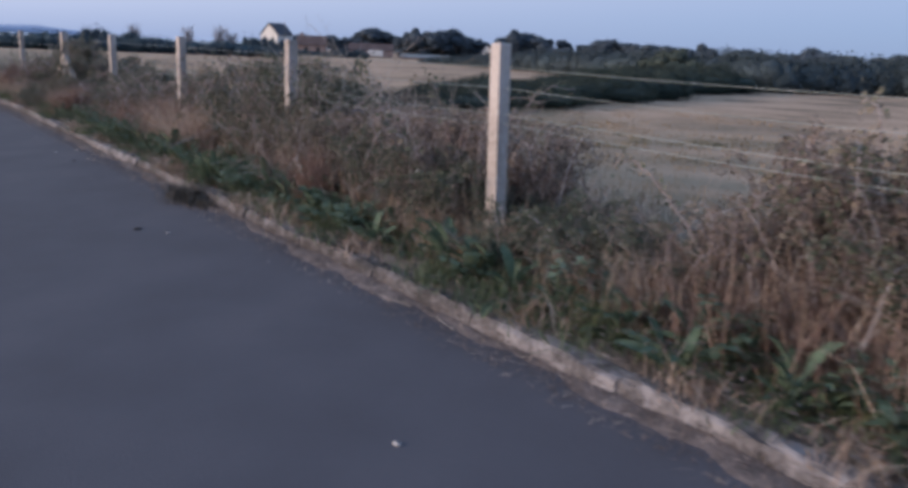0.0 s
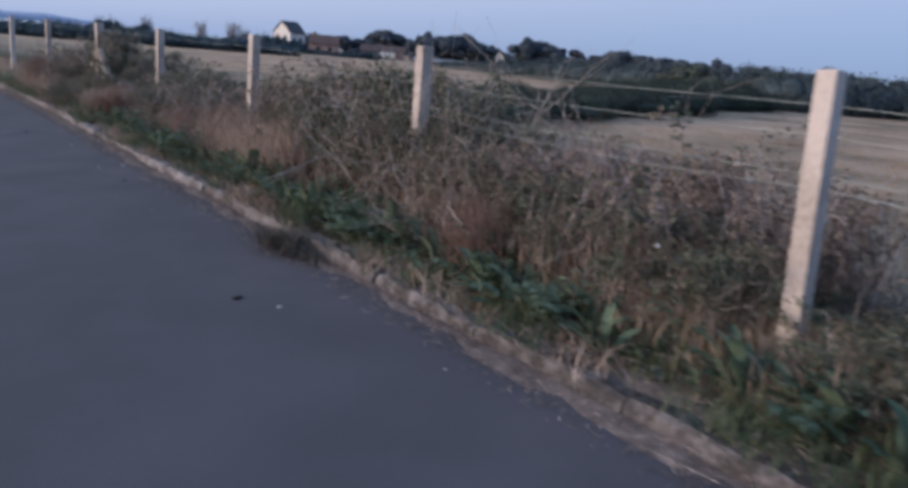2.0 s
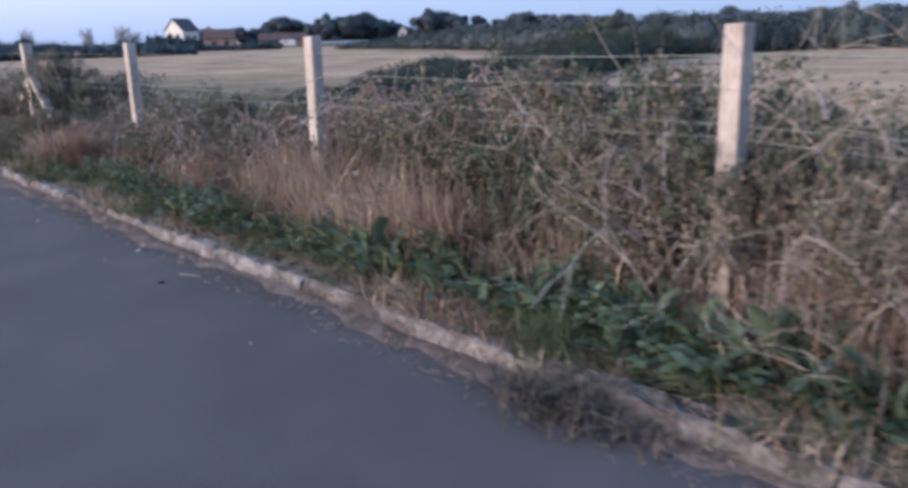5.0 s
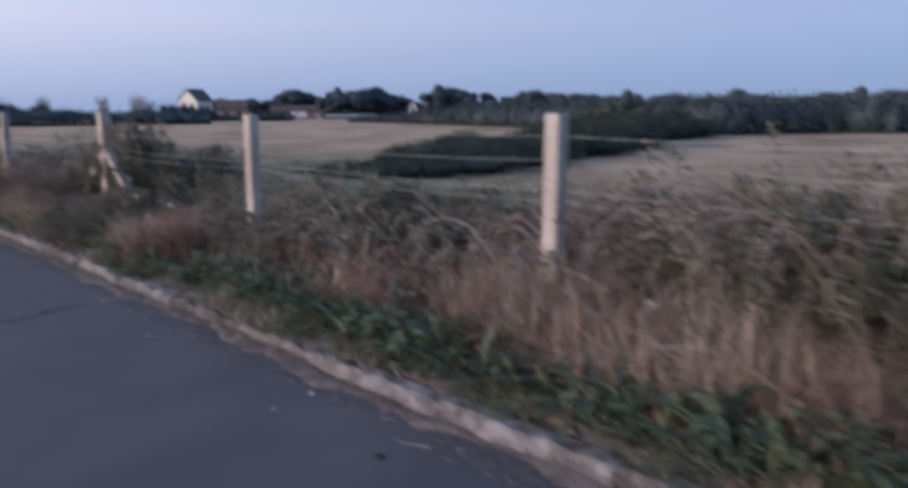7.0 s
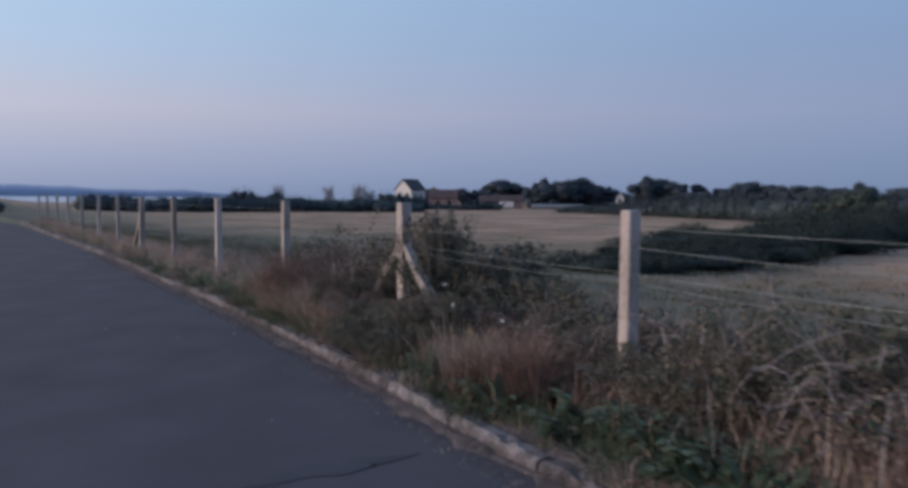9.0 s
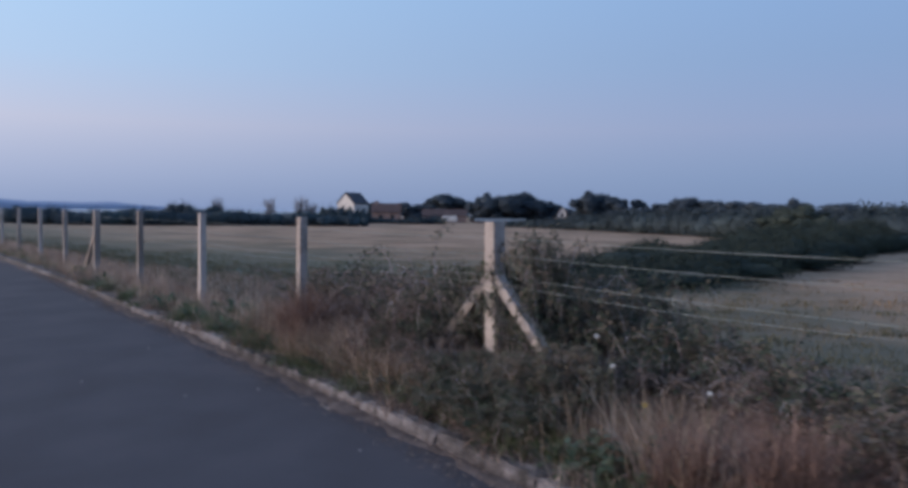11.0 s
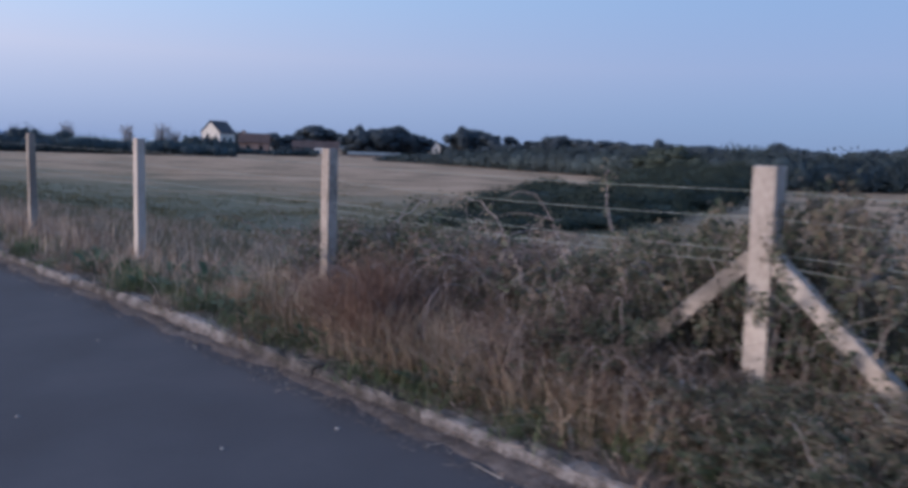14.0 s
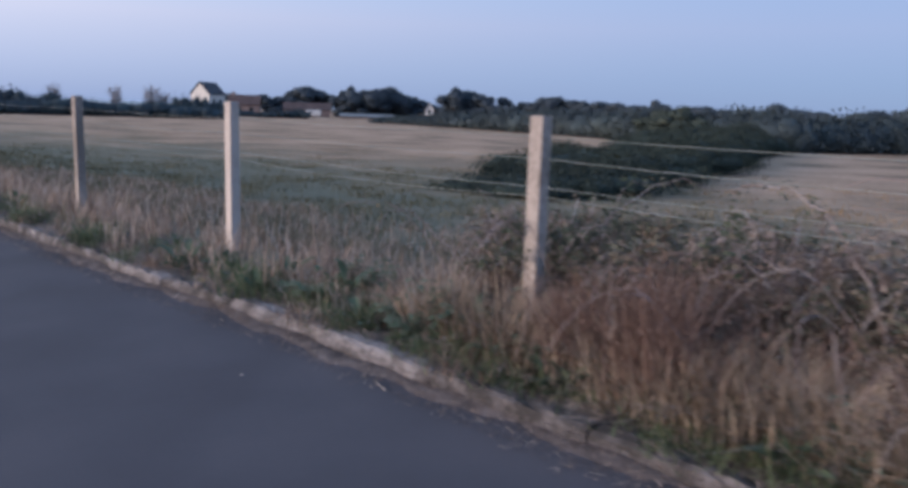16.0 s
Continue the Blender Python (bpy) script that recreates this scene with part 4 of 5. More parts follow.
for k, (x, y, h) in enumerate([(0.2, 2.15, 0.72), (0.35, 2.5, 0.85), (0.15, 2.75, 0.92), (0.3, 4.1, 1.0), (0.05, 4.6, 0.85), (0.0, 8.1, 0.7), (0.1, 7.5, 0.75), (-0.2, 11.1, 0.5), (-0.12, 10.8, 0.62), (-0.1, 12.75, 0.72), (-0.2, 12.55, 0.64), (-0.15, 12.4, 0.5), (-0.1, 11.2, 0.56), (-0.15, 10.95, 0.6), (-0.3, 11.4, 0.36), (-0.3, 12.9, 0.55), (-0.32, 10.9, 0.42), (-0.28, 11.8, 0.3), (-0.16, 11.84, 0.42), (-0.2, 12.02, 0.42), (-0.15, 11.68, 0.44), (-0.14, 12.15, 0.46), (-0.22, 11.95, 0.4), (0.42, 11.75, 1.08), (0.5, 12.0, 1.0), (0.3, 11.6, 0.8), (0.3, 11.95, 0.85), (0.3, 12.3, 0.85), (0.35, 12.7, 0.75), (-0.42, 10.85, 0.4), (-0.45, 11.1, 0.36), (-0.4, 11.3, 0.42), (-0.46, 11.5, 0.34), (-0.38, 11.62, 0.4), (-0.35, -0.25, 0.36), (-0.3, -0.6, 0.36), (-0.05, -0.3, 0.42), (-0.1, -0.85, 0.4), (-0.3, 0.5, 0.5), (-0.25, 0.95, 0.55), (-0.2, 1.5, 0.6), (-0.15, 1.95, 0.62), (-0.2, 2.35, 0.58), (-0.12, 2.7, 0.66), (-0.1, 3.25, 0.7), (-0.15, 3.6, 0.66), (-0.1, 4.0, 0.68)]):
    h *= 0.8 if 10.7 < y < 13.0 and x < 0 else 1.0
    t = thing("bramble_bush", "withered brown bramble round the strainer post" if 12 < y < 13.2 and x < 0.25 and k % 2 else "dark green leafy bramble crowding round the fence", "bush", group="brambles along the fence",
              at=pose(x, y, float(ground_z(x, y)), 0, 0, 75 * k) @ Matrix.Diagonal((0.55, 0.55, h, 1)))
    a, b = (WITHERED if 12 < y < 13.2 and x < 0.25 and k % 2 else BRAMBLES)[k % 4]
    part("cane_tangle", a, CANE, t)
    part("foliage", b, BRAMBLE, t)


def stalk_template(seed, height, forks, thick=0.0042):
    """A dead branching stalk: its stem and twigs as meshes."""
    global rng
    rng = np.random.default_rng(seed)
    out = []

    def grow(p, d, ln, r, depth):
        pts = [p]
        for s in range(4):
            d = d + rng.normal(0, 0.15, 3)
            d /= np.linalg.norm(d)
            pts.append(pts[-1] + d * ln / 4)
        out.append(mesh_np("twig" if out else "stem", *tube(pts, r, r * 0.55, 4), DEAD))
        if depth:
            for s in range(forks):
                q = pts[rng.integers(2, 5)]
                e = d + rng.normal(0, 0.6, 3)
                e[2] = abs(e[2]) * 0.8
                grow(q, e / np.linalg.norm(e), ln * rng.uniform(0.4, 0.7), r * 0.6, depth - 1)
    grow(np.array([0, 0, -0.03]), np.array([rng.normal(0, 0.25), rng.normal(0, 0.25), 1.0]), height * 0.62, thick, 2)
    return out


STALKS = [stalk_template(101 + k, 1.0, 2) for k in range(6)]


FINE = [stalk_template(111 + k, 1.0, 3, 0.0026) for k in range(4)]


def stalk(k, x, y, h, rx, ry, rz, kinds=STALKS):
    t = thing("dead_stalk", "bleached dead branching stalk standing among the brambles", "stalk", group="dead stalks",
              at=pose(x, y, float(ground_z(x, y)), rx, ry, rz) @ Matrix.Scale(h, 4))
    for n, me in enumerate(kinds[k % len(kinds)]):
        part("twig" if n else "stem", me, DEAD, t)


rnd = random.Random(12)
for k in range(150):
    y = rnd.choice([rnd.uniform(0.5, 4.8), rnd.uniform(-2.8, -1.0), rnd.uniform(4, 9), rnd.uniform(0.5, 8), rnd.uniform(9, 16), rnd.uniform(1.2, 3.4)])
    x = float(fence_x(y)) + rnd.uniform(-0.32, 0.6)
    if 3.4 < y < 4.8 and rnd.random() < 0.5 or -1.2 < y < 0.3:
        continue
    h = float(veg_top(y) if x > fence_x(y) else front(y)) * rnd.uniform(0.75, 1.15)
    stalk(k, x, y, max(0.3, h), rnd.gauss(0, 22), rnd.gauss(0, 22), rnd.uniform(0, 360))
for k in range(20):
    stalk(k, rnd.uniform(-0.05, 0.45), rnd.uniform(2.2, 3.3), rnd.uniform(1.1, 1.45), rnd.gauss(0, 18), rnd.gauss(0, 18), 50 * k, FINE)
for k in range(24):
    y = rnd.uniform(0.3, 3.1)
    stalk(k, float(fence_x(y)) + rnd.uniform(-0.3, 0.35), y, rnd.uniform(0.65, 1.0), rnd.gauss(0, 30), rnd.gauss(0, 30), rnd.uniform(0, 360), FINE)
for k in range(9):
    stalk(k, rnd.uniform(-0.35, 0.1), rnd.uniform(-1.1, 0.0), rnd.uniform(0.4, 0.6), rnd.gauss(0, 30), rnd.gauss(0, 30), 70 * k, FINE)
for k in range(3):
    stalk(k, 0.2 + 0.1 * k, 2.75 + 0.2 * k, 1.75, rnd.gauss(0, 6), rnd.gauss(0, 6), 80 * k, FINE)


for k in range(84):
    y = rnd.uniform(0.6, 3.5) if k < 48 else rnd.uniform(2.6, 6.4) if k < 72 else rnd.uniform(6.4, 9.0)
    stalk(k, float(fence_x(y)) + rnd.uniform(-0.15, 0.5), y, float(veg_top(y)) * rnd.uniform(1.15, 1.5), 0, rnd.uniform(34, 60), rnd.uniform(0, 360), STALKS if k % 3 else FINE)


for k in range(6):
    stalk(k, rnd.uniform(-0.1, 0.25), 0.7 + 0.16 * k, rnd.uniform(1.15, 1.3), rnd.gauss(0, 9), rnd.gauss(0, 9), 60 * k, FINE)


stalk(1, 0.25, 11.37, 1.12, 0, -12, 0, FINE)
stalk(2, 0.2, 4.25, 1.36, 8, -6, 40)
stalk(4, 0.25, 3.85, 1.38, -6, 8, 140)


def cane_template(seed):
    """A long bare cane that arches over and droops, one unit long, with a few side twigs."""
    global rng
    rng = np.random.default_rng(seed)
    f = np.linspace(0, 1, 12)
    arch, bend = rng.uniform(0.45, 0.78), rng.normal(0, 0.6)
    p = np.stack([f * 0.85 * np.cos(bend * f), f * 0.85 * np.sin(bend * f), arch * np.sin(np.clip(f * rng.uniform(1.7, 2.5), 0, 3)) + rng.normal(0, 0.008, 12)], 1)
    p[0, 2] = -0.04
    out = [mesh_np("stem", *tube(p, 0.0034, 0.0018, 5), CANE)]
    for k in range(4):
        q = p[rng.integers(4, 11)]
        d = rng.normal(0, 0.1, 3) + [0.1, 0, 0.06]
        out.append(mesh_np("twig", *tube([q, q + d * 0.6, q + d + [0, 0, -0.02]], 0.002, 0.0012, 4), CANE))
    return out


CANES = [cane_template(201 + k) for k in range(6)]
rnd = random.Random(44)
for k in range(74):
    y = rnd.choice([rnd.uniform(0.4, 4.6), rnd.uniform(2.4, 8.8), rnd.uniform(6.3, 8.8), rnd.uniform(12.8, 15.4)])
    x = float(fence_x(y)) + rnd.uniform(-0.28, 0.4)
    top = float(veg_top(y) if x > fence_x(y) else front(y))
    t = thing("dead_cane", "pale bare bramble cane arching over the tangle", "cane", group="bare canes over the brambles",
              at=pose(x, y, float(ground_z(x, y)), rnd.gauss(0, 7), rnd.gauss(0, 7), rnd.uniform(0, 360)) @ Matrix.Scale(top * rnd.uniform(1.1, 1.45), 4))
    for n, me in enumerate(CANES[k % 6]):
        part("twig" if n else "stem", me, CANE, t)


# ---- kerb ----
def kerb_mesh(seed):
    rnd = random.Random(seed)
    bm = bmesh.new()
    n = 9
    prof = [(0.0, -0.2), (0.0, -0.02), (0.012, 0.035), (0.03, 0.05), (0.10, 0.05), (0.125, 0.04), (0.125, -0.2)]
    rows = []
    for i in range(n + 1):
        y = -0.4545 + 0.909 * i / n
        end = 0.008 if i in (0, n) else 0
        rows.append([bm.verts.new((a + rnd.gauss(0, 0.003), y, b + (rnd.gauss(0, 0.0035) if b > -0.1 else 0) - (end if b > 0 else 0) - (0.02 * max(0, rnd.gauss(0, 1) - 1.2) if b > 0 else 0))) for a, b in prof])
    for i in range(n):
        for j in range(len(prof) - 1):
            bm.faces.new((rows[i][j], rows[i + 1][j], rows[i + 1][j + 1], rows[i][j + 1]))
    bm.faces.new(rows[0])
    bm.faces.new(rows[-1][::-1])
    bmesh.ops.recalc_face_normals(bm, faces=bm.faces)
    return to_mesh("kerb_stone", bm, KERB)


kerb = thing("kerb", "weathered concrete kerb stones with dirt in the joints", "kerb", kind="structure")
KERBS = [kerb_mesh(k) for k in range(6)]
rnd = random.Random(3)
for k in range(58):
    y = 12.28 + 0.4575 + 0.915 * (k - 19)
    x = float(kerb_x(y))
    a = math.degrees(math.atan2(-(kerb_x(y + 0.4) - kerb_x(y - 0.4)), 0.8))
    st = new("kerb_stone", KERBS[k % 6])
    st.parent = kerb
    st.matrix_basis = pose(x + rnd.gauss(0, 0.006), y, 0.0 + rnd.gauss(0, 0.006), 0, rnd.gauss(0, 1.2), a + rnd.gauss(0, 0.5))


# ---- debris along the kerb ----
def debris(name, label, count, lo, hi, size, material, seed, squash=0.4, lift=0.006):
    global rng
    rng = np.random.default_rng(seed)
    y = rng.uniform(-3.2, 26, count)
    s = lo + (hi - lo) * rng.random(count) ** 2.2
    x = kerb_x(y) - s
    z = ROAD_FALL * x + lift + 0.055 * rng.random(count) * np.exp(-np.clip(s, 0, None) / 0.06)
    v, f = leaves(np.stack([x, y, z], 1), size * rng.uniform(0.4, 1.5, count), squash)
    c = v.reshape(-1, 4, 3)
    c[:, :, 2] = c.mean(1)[:, None, 2] + (c[:, :, 2] - c.mean(1)[:, None, 2]) * 0.25
    return thing(name, label, "debris", kind="stuff", data=mesh_np(name, c.reshape(-1, 3), f, material))


debris("leaf_litter", "brown dead leaves and dirt drifted against the kerb", 30000, 0.0, 0.2, 0.017, LITTER, 111, 0.5)
debris("straw_litter", "loose straws blown along the gutter", 5200, -0.02, 0.26, 0.06, DRY, 112, 0.07, 0.012)

debris("kerb_litter", "dead leaves and straw lying on the kerb stones", 5600, -0.14, 0.0, 0.026, LITTER, 113, 0.4, 0.095)
debris("verge_litter", "dead leaves and straw matted behind the kerb", 9000, -0.28, -0.09, 0.032, LITTER, 115, 0.35, 0.13)
debris("kerb_straw", "dry straws lying across the kerb stones", 2400, -0.16, 0.03, 0.085, DRY, 114, 0.07, 0.098)

gv, gf = [], []
for y in np.arange(-4, 40, 0.15):
    w = 0.075 + 0.03 * math.sin(y * 2.1) + 0.03 * math.sin(y * 7.7) + 0.022 * math.sin(y * 17.3)
    x = float(kerb_x(y))
    gv += [(x + 0.03, y, ROAD_FALL * x + 0.02 + 0.014 * math.sin(y * 2.7) + 0.01 * math.sin(y * 9.1)), (x - w * 0.35, y, ROAD_FALL * x + 0.014 + 0.007 * math.sin(y * 13.1 + 1)), (x - w, y, ROAD_FALL * (x - w) + 0.002), (x - w - 0.02, y, ROAD_FALL * (x - w) - 0.02)]
gf = [(k * 4 + j, k * 4 + j + 1, k * 4 + j + 5, k * 4 + j + 4) for k in range(len(gv) // 4 - 1) for j in range(3)]
thing("gutter_dirt", "strip of brown dirt silted against the kerb", "dirt", kind="stuff", data=mesh_np("gutter_dirt", gv, gf, SILT))


# ---- dead shrubs, weeds and litter ----
def shrub_template(seed):
    """A hazy mound of fine dead twigs, one unit high."""
    global rng
    rng = np.random.default_rng(seed)
    n = 900
    base = rng.normal(0, 0.14, (n, 3)) * [1, 1, 0]
    v, f = blades(base, rng.uniform(0.4, 1.0, n), rng.uniform(0.006, 0.012, n), np.abs(rng.normal(0.45, 0.3, n)))
    pts = v.reshape(-1, 6, 3)[:, 4]
    k = rng.integers(0, n, 2600)
    return mesh_np("stem_mass", v, f, RUST), mesh_np("seed_head", *leaves(pts[k] + rng.normal(0, 0.06, (2600, 3)) - [0, 0, 0.1], rng.uniform(0.010, 0.028, 2600), 0.6), RUST)


SHRUBS = [shrub_template(121), shrub_template(122)]
for k, (x, y, h, w) in enumerate([(-0.33, 14.05, 0.76, 0.56), (-0.3, 9.35, 0.58, 0.62), (-0.42, 9.75, 0.45, 0.5), (-0.28, 14.5, 0.6, 0.5), (-0.3, 6.9, 0.5, 0.5), (-0.42, 1.9, 0.55, 0.5), (-0.3, 4.4, 0.5, 0.5)]):
    t = thing("dead_shrub", "hazy reddish-brown dead seeding plant on the verge", "plant", group="dead seeding plants",
              at=pose(x, y, float(ground_z(x, y)), 0, 0, 70 * k) @ Matrix.Diagonal((w, w, h, 1)))
    part("stem_mass", SHRUBS[k % 2][0], RUST, t)
    part("seed_head", SHRUBS[k % 2][1], RUST, t)


def weed(x, y, h, seed, material, label, count=140):
    """A sprawling tuft that overhangs the kerb."""
    global rng
    rng = np.random.default_rng(seed)
    base = rng.normal(0, 0.07, (count, 3)) * [1, 1.6, 0]
    v, f = blades(base, h * rng.uniform(0.5, 1.1, count), rng.uniform(0.004, 0.009, count), np.abs(rng.normal(1.1, 0.4, count)))
    thing("weed_tuft", label, "plant", group="weeds at the kerb", kind="stuff", data=mesh_np("weed_tuft", v, f, material), at=pose(x, y, ROAD_FALL * x if x < float(kerb_x(y)) else 0.05))


weed(-0.97, 3.15, 0.2, 131, DARKWEED, "dark dead weed sprawling over the kerb onto the road", 460)
weed(-0.93, 2.88, 0.12, 132, DARKWEED, "dark dead weed sprawling over the kerb onto the road", 160)
weed(-0.74, 3.35, 0.26, 133, GREEN, "green grass tuft overhanging the kerb", 200)
weed(-0.68, -0.6, 0.22, 134, GREEN, "green grass tuft overhanging the kerb", 160)
weed(-0.66, 16.9, 0.2, 135, GREEN, "green grass tuft overhanging the kerb", 140)
weed(-0.72, 19.4, 0.24, 136, GREEN, "green grass tuft overhanging the kerb", 160)
weed(-0.78, 21.0, 0.24, 137, GREEN, "green grass tuft overhanging the kerb", 160)
rnd = random.Random(21)
for k in range(75):
    y = rnd.uniform(-2.5, 24)
    weed(float(kerb_x(y)) + rnd.uniform(0.07, 0.18), y, rnd.uniform(0.08, 0.2), 140 + k, rnd.choice([GREEN, DRY, DRY, GREEN]), "small grass tuft leaning over the kerb stones", 90)


def chip_mesh(seed, flat=0.35):
    global rng
    rng = np.random.default_rng(seed)
    return lump((0, 0, 0.2), (1.0, 0.7, flat), 0.2, 5, 7)


PEBBLES = [mesh_np("pebble", *chip_mesh(160 + k), STONE) for k in range(3)]
BLOTS = [mesh_np("dropping", *chip_mesh(165 + k, 0.25), DARKCHIP) for k in range(2)]
for k, (x, y, r) in enumerate([(-1.46, 2.158, 0.013), (-0.80, -1.73, 0.022), (-1.81, -1.23, 0.018), (-1.017, 6.557, 0.018), (-1.243, 6.537, 0.013), (-1.55, 13.58, 0.013), (-1.041, 13.416, 0.012), (-2.1, 14.64, 0.012),
                               (-1.2, 1.1, 0.009), (-1.35, 4.6, 0.009), (-1.15, 8.1, 0.01), (-1.6, 10.3, 0.009), (-1.1, 11.6, 0.011), (-1.3, 15.8, 0.01)]):
    thing("pebble", "small pale stone chip lying on the asphalt", "pebble", group="pale chips on the road", data=PEBBLES[k % 3], at=pose(x, y, ROAD_FALL * x, 0, 0, 50 * k) @ Matrix.Scale(r, 4))
for k, (x, y, r) in enumerate([(-1.597, 2.39, 0.03), (-1.224, 5.80, 0.022), (-1.4, 9.2, 0.02)]):
    thing("dropping", "small dark clod lying on the asphalt", "clod", group="dark clods on the road", data=BLOTS[k % 2], at=pose(x, y, ROAD_FALL * x, 0, 0, 70 * k) @ Matrix.Scale(r, 4))
for k, (x, y, ln, a) in enumerate([(-1.06, 5.77, 0.14, 114), (-0.99, 0.05, 0.3, 96), (-0.98, -0.4, 0.22, 80), (-0.86, 12.6, 0.2, 85), (-0.9, 15.2, 0.16, 70)]):
    thing("straw", "loose pale straw lying on the road", "straw", group="loose straws on the road",
          data=mesh_np("straw", *tube([(-ln / 2, 0, 0), (0, 0.006, 0.004), (ln / 2, 0, 0)], 0.0026, 0.0018, 5), DEAD), at=pose(x, y, ROAD_FALL * x + 0.004, 0, 0, a))


def daisy(x, y, z, r, material, label):
    """A small open flower on a stalk."""
    g = float(ground_z(x, y))
    t = thing("flower", label, "flower", at=pose(x, y, g))
    part("stalk", mesh_np("stalk", *tube([(0, 0.02, 0), (0.01, 0.01, (z - g) * 0.6), (0, 0, z - g)], 0.003, 0.002, 4), GREEN), GREEN, t)
    v, f = [], []
    for k in range(8):
        a = k * math.pi / 4
        o = len(v)
        v += [(0, 0, 0), (r * 0.6 * math.cos(a - 0.3), r * 0.6 * math.sin(a - 0.3), 0.006), (r * math.cos(a), r * math.sin(a), 0.0), (r * 0.6 * math.cos(a + 0.3), r * 0.6 * math.sin(a + 0.3), 0.006)]
        f.append((o, o + 1, o + 2, o + 3))
    m = np.array(pose(0, 0, z - g, 35, -40, 0))
    part("petal_ring", mesh_np("petal_ring", np.array(v) @ m[:3, :3].T + m[:3, 3], f, material), material, t)


daisy(-0.2, 10.25, 0.38, 0.02, PETAL, "small yellow ragwort flower among the brambles")
daisy(-0.2, 11.58, 0.32, 0.02, CHIP, "small pale flower at the foot of the strainer post")
for x, y, z in ((-0.2, 10.48, 0.54), (-0.2, 10.6, 0.68), (-0.15, 9.9, 0.5), (-0.3, 7.3, 0.52), (-0.25, 5.2, 0.5), (-0.35, 0.75, 0.5)):
    daisy(x, y, z, 0.016, CHIP, "pale dried flower head among the brambles")


def field_weeds():
    """Low dark weeds and rough grass dotted over the near field."""
    global rng
    rng = np.random.default_rng(171)
    n, per = 300, 36
    cx, cy = 1.0 + 24 * rng.random(n) ** 1.2, rng.uniform(14, 50, n)
    x = np.repeat(cx, per) + rng.normal(0, 0.35, n * per)
    y = np.repeat(cy, per) + rng.normal(0, 0.22, n * per)
    b = np.stack([x, y, ground_z(x, y)], 1)
    v, f = blades(b, rng.uniform(0.08, 0.22, n * per), rng.uniform(0.015, 0.035, n * per), np.abs(rng.normal(0.7, 0.3, n * per)))
    return mesh_np("field_weeds", v, f, FIELDWEED)


def field_grass():
    """Rough dry grass standing over the near field."""
    global rng
    rng = np.random.default_rng(172)
    n, per = 3200, 22
    cx, cy = 0.9 + 40 * rng.random(n) ** 1.7, -4 + 100 * rng.random(n) ** 1.5
    x = np.repeat(cx, per) + rng.normal(0, 0.4, n * per)
    y = np.repeat(cy, per) + rng.normal(0, 0.4, n * per)
    x = np.maximum(x, fence_x(y) + 0.3)
    b = np.stack([x, y, ground_z(x, y)], 1)
    w = 0.007 + 0.0007 * np.hypot(x + 3, y - 5)
    v, f = blades(b, rng.uniform(0.05, 0.28, n * per) * np.clip(1.3 - np.hypot(x, y - 8) / 60, 0.15, 1), w * rng.uniform(0.6, 1.3, n * per), np.abs(rng.normal(0.7, 0.35, n * per)))
    return mesh_np("field_grass", v, f, FIELDGRASS)


thing("field_grass", "rough straw-coloured grass standing in the field", "grass", kind="stuff", data=field_grass())
thing("field_weeds", "low green weeds scattered over the dry field", "weeds", kind="stuff", data=field_weeds())


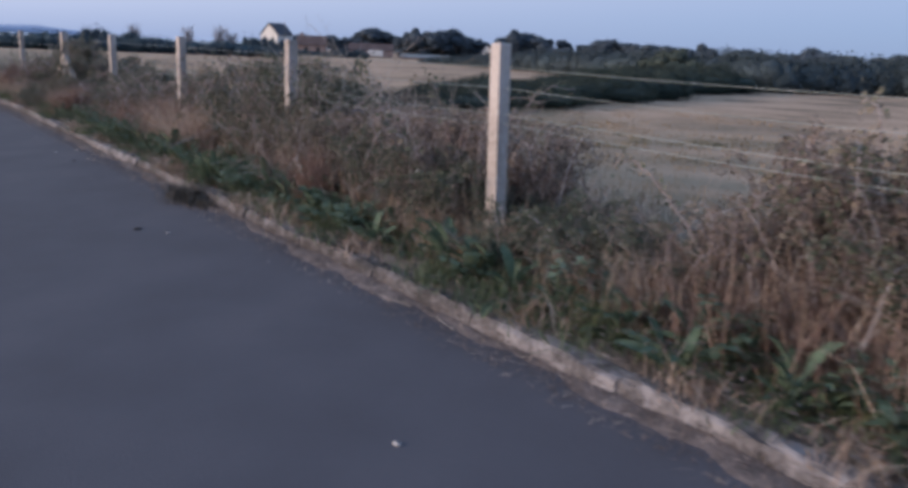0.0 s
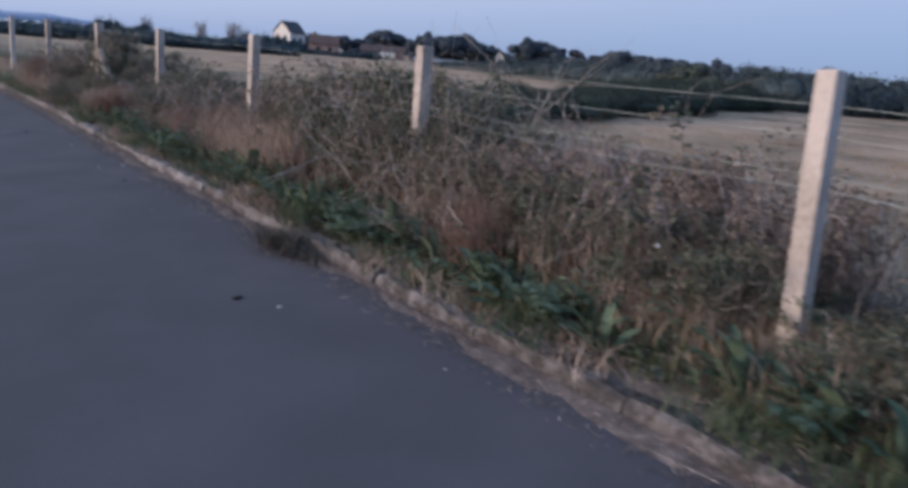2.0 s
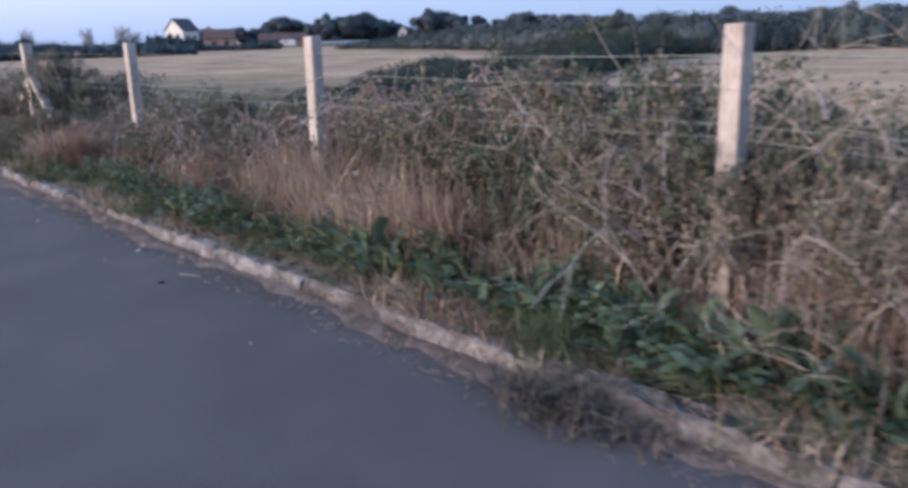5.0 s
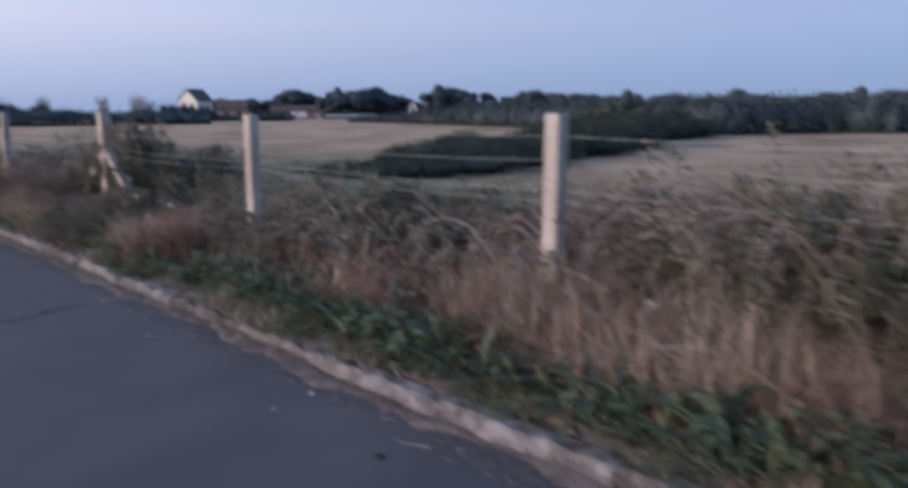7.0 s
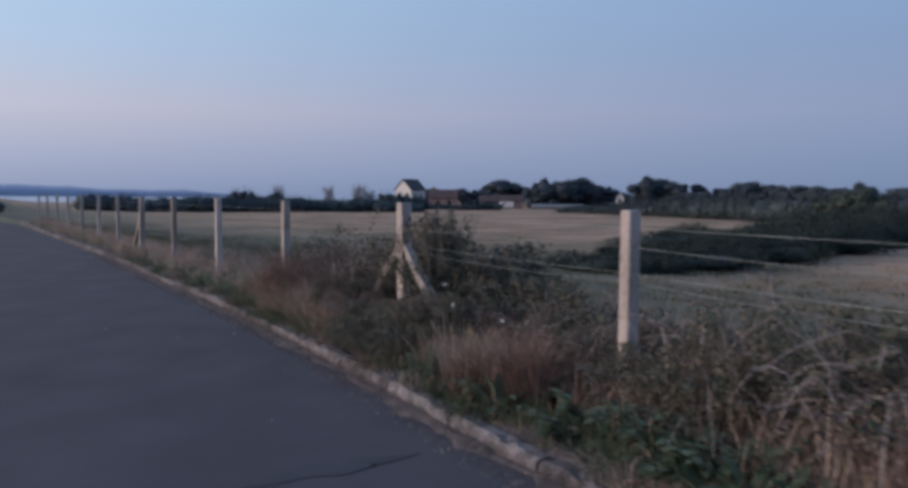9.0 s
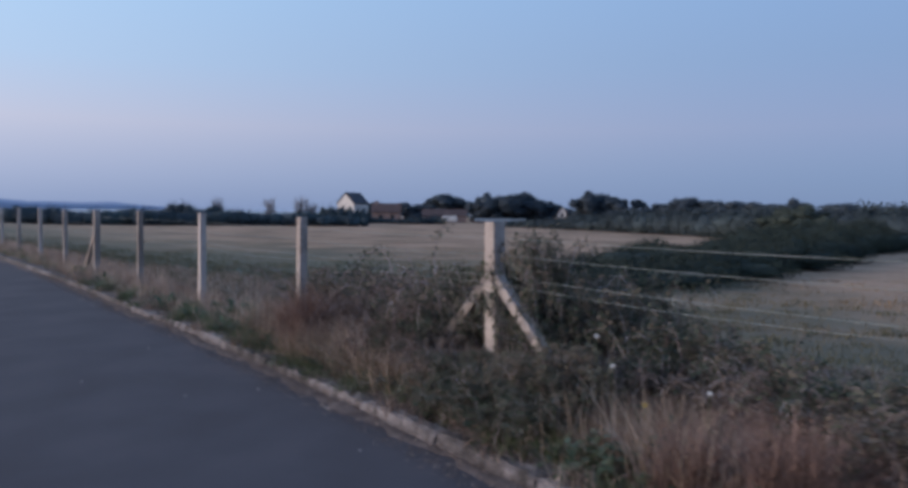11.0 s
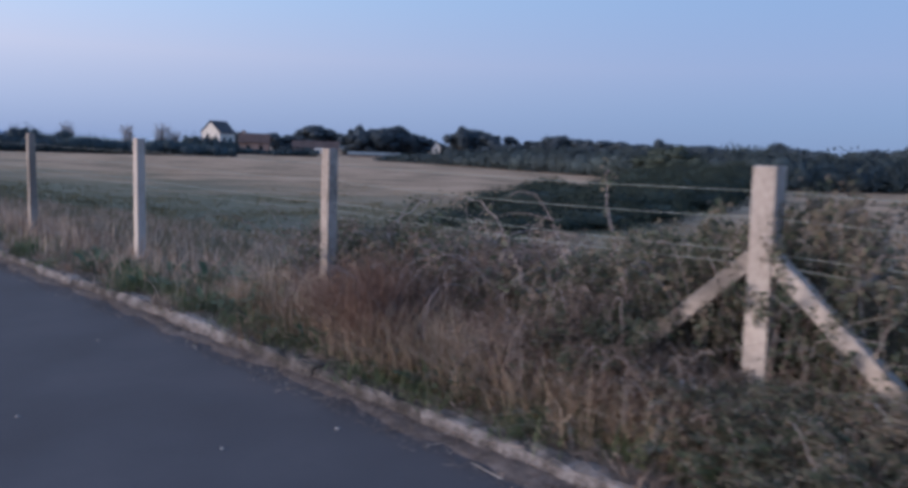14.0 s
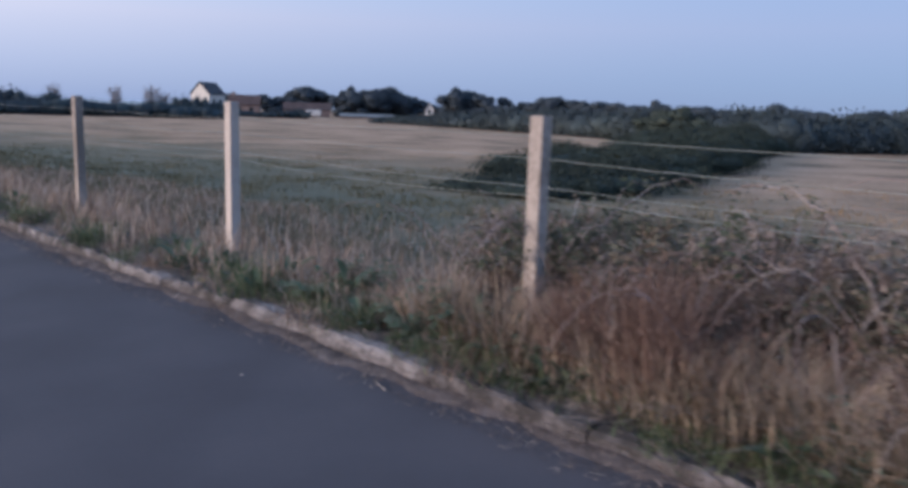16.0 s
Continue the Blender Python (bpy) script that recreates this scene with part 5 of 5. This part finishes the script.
def shoot_template(seed):
    """A long arching bramble shoot with leaves along it, one unit high."""
    global rng
    rng = np.random.default_rng(seed)
    f = np.linspace(0, 1, 14)
    reach, bend = rng.uniform(0.7, 1.3), rng.normal(0, 0.5)
    p = np.stack([reach * f * np.cos(bend * f), reach * f * np.sin(bend * f), np.sin(np.clip(f * rng.uniform(1.5, 2.3), 0, 3)) + 0.02 * rng.normal(size=14)], 1)
    p[0, 2] = -0.05
    n = 60
    q = rng.uniform(4, 12.9, n)
    i = q.astype(int)
    c = p[i] + (p[i + 1] - p[i]) * (q - i)[:, None] + rng.normal(0, 0.035, (n, 3))
    return mesh_np("cane", *tube(p, 0.006, 0.003, 5), CANE), mesh_np("foliage", *leaves(c, rng.uniform(0.022, 0.05, n), 0.7), BRAMBLE)


SHOOTS = [shoot_template(181 + k) for k in range(5)]
rnd = random.Random(31)
for k in range(54):
    y = rnd.uniform(-2.6, 15.6) if k > 8 else rnd.uniform(14.6, 15.9)
    if -1.4 < y < 0.4 or 8.4 < y < 11.5:
        continue
    x = float(fence_x(y)) + rnd.uniform(0.05, 0.7)
    t = thing("bramble_shoot", "long arching bramble shoot with dark leaves", "bramble", group="bramble shoots over the fence",
              at=pose(x, y, float(ground_z(x, y)), rnd.gauss(0, 8), rnd.gauss(0, 8), rnd.uniform(0, 360)) @ Matrix.Diagonal((0.8, 0.8, float(veg_top(y)) * rnd.uniform(1.0, 1.2), 1)))
    part("cane", SHOOTS[k % 5][0], CANE, t)
    part("foliage", SHOOTS[k % 5][1], BRAMBLE, t)


# ---- tar seam across the road ----
TAR = mat("tar_seam", [(0.042, 0.043, 0.05), (0.056, 0.057, 0.067)], 3, 90, 0.7, 0.4, bump_scale=0.003)
tv, tf = [], []
for k, x in enumerate(np.linspace(-2.8, -1.12, 40)):
    w = 0.075 + 0.03 * math.sin(x * 7) + 0.02 * math.sin(x * 19)
    y = 9.24 + 0.09 * math.sin(x * 2.3) + 0.05 * (x + 1.6)
    taper = min(1.0, (x + 2.8) / 0.7, (-1.1 - x) / 0.3)
    tv += [(x, y - w * taper, ROAD_FALL * x + 0.004), (x, y + w * taper, ROAD_FALL * x + 0.004)]
    if k:
        tf.append((2 * k - 2, 2 * k, 2 * k + 1, 2 * k - 1))
thing("tar_seam", "dark uneven tar seam across the asphalt", "road mark", kind="structure", data=mesh_np("tar_seam", tv, tf, TAR))
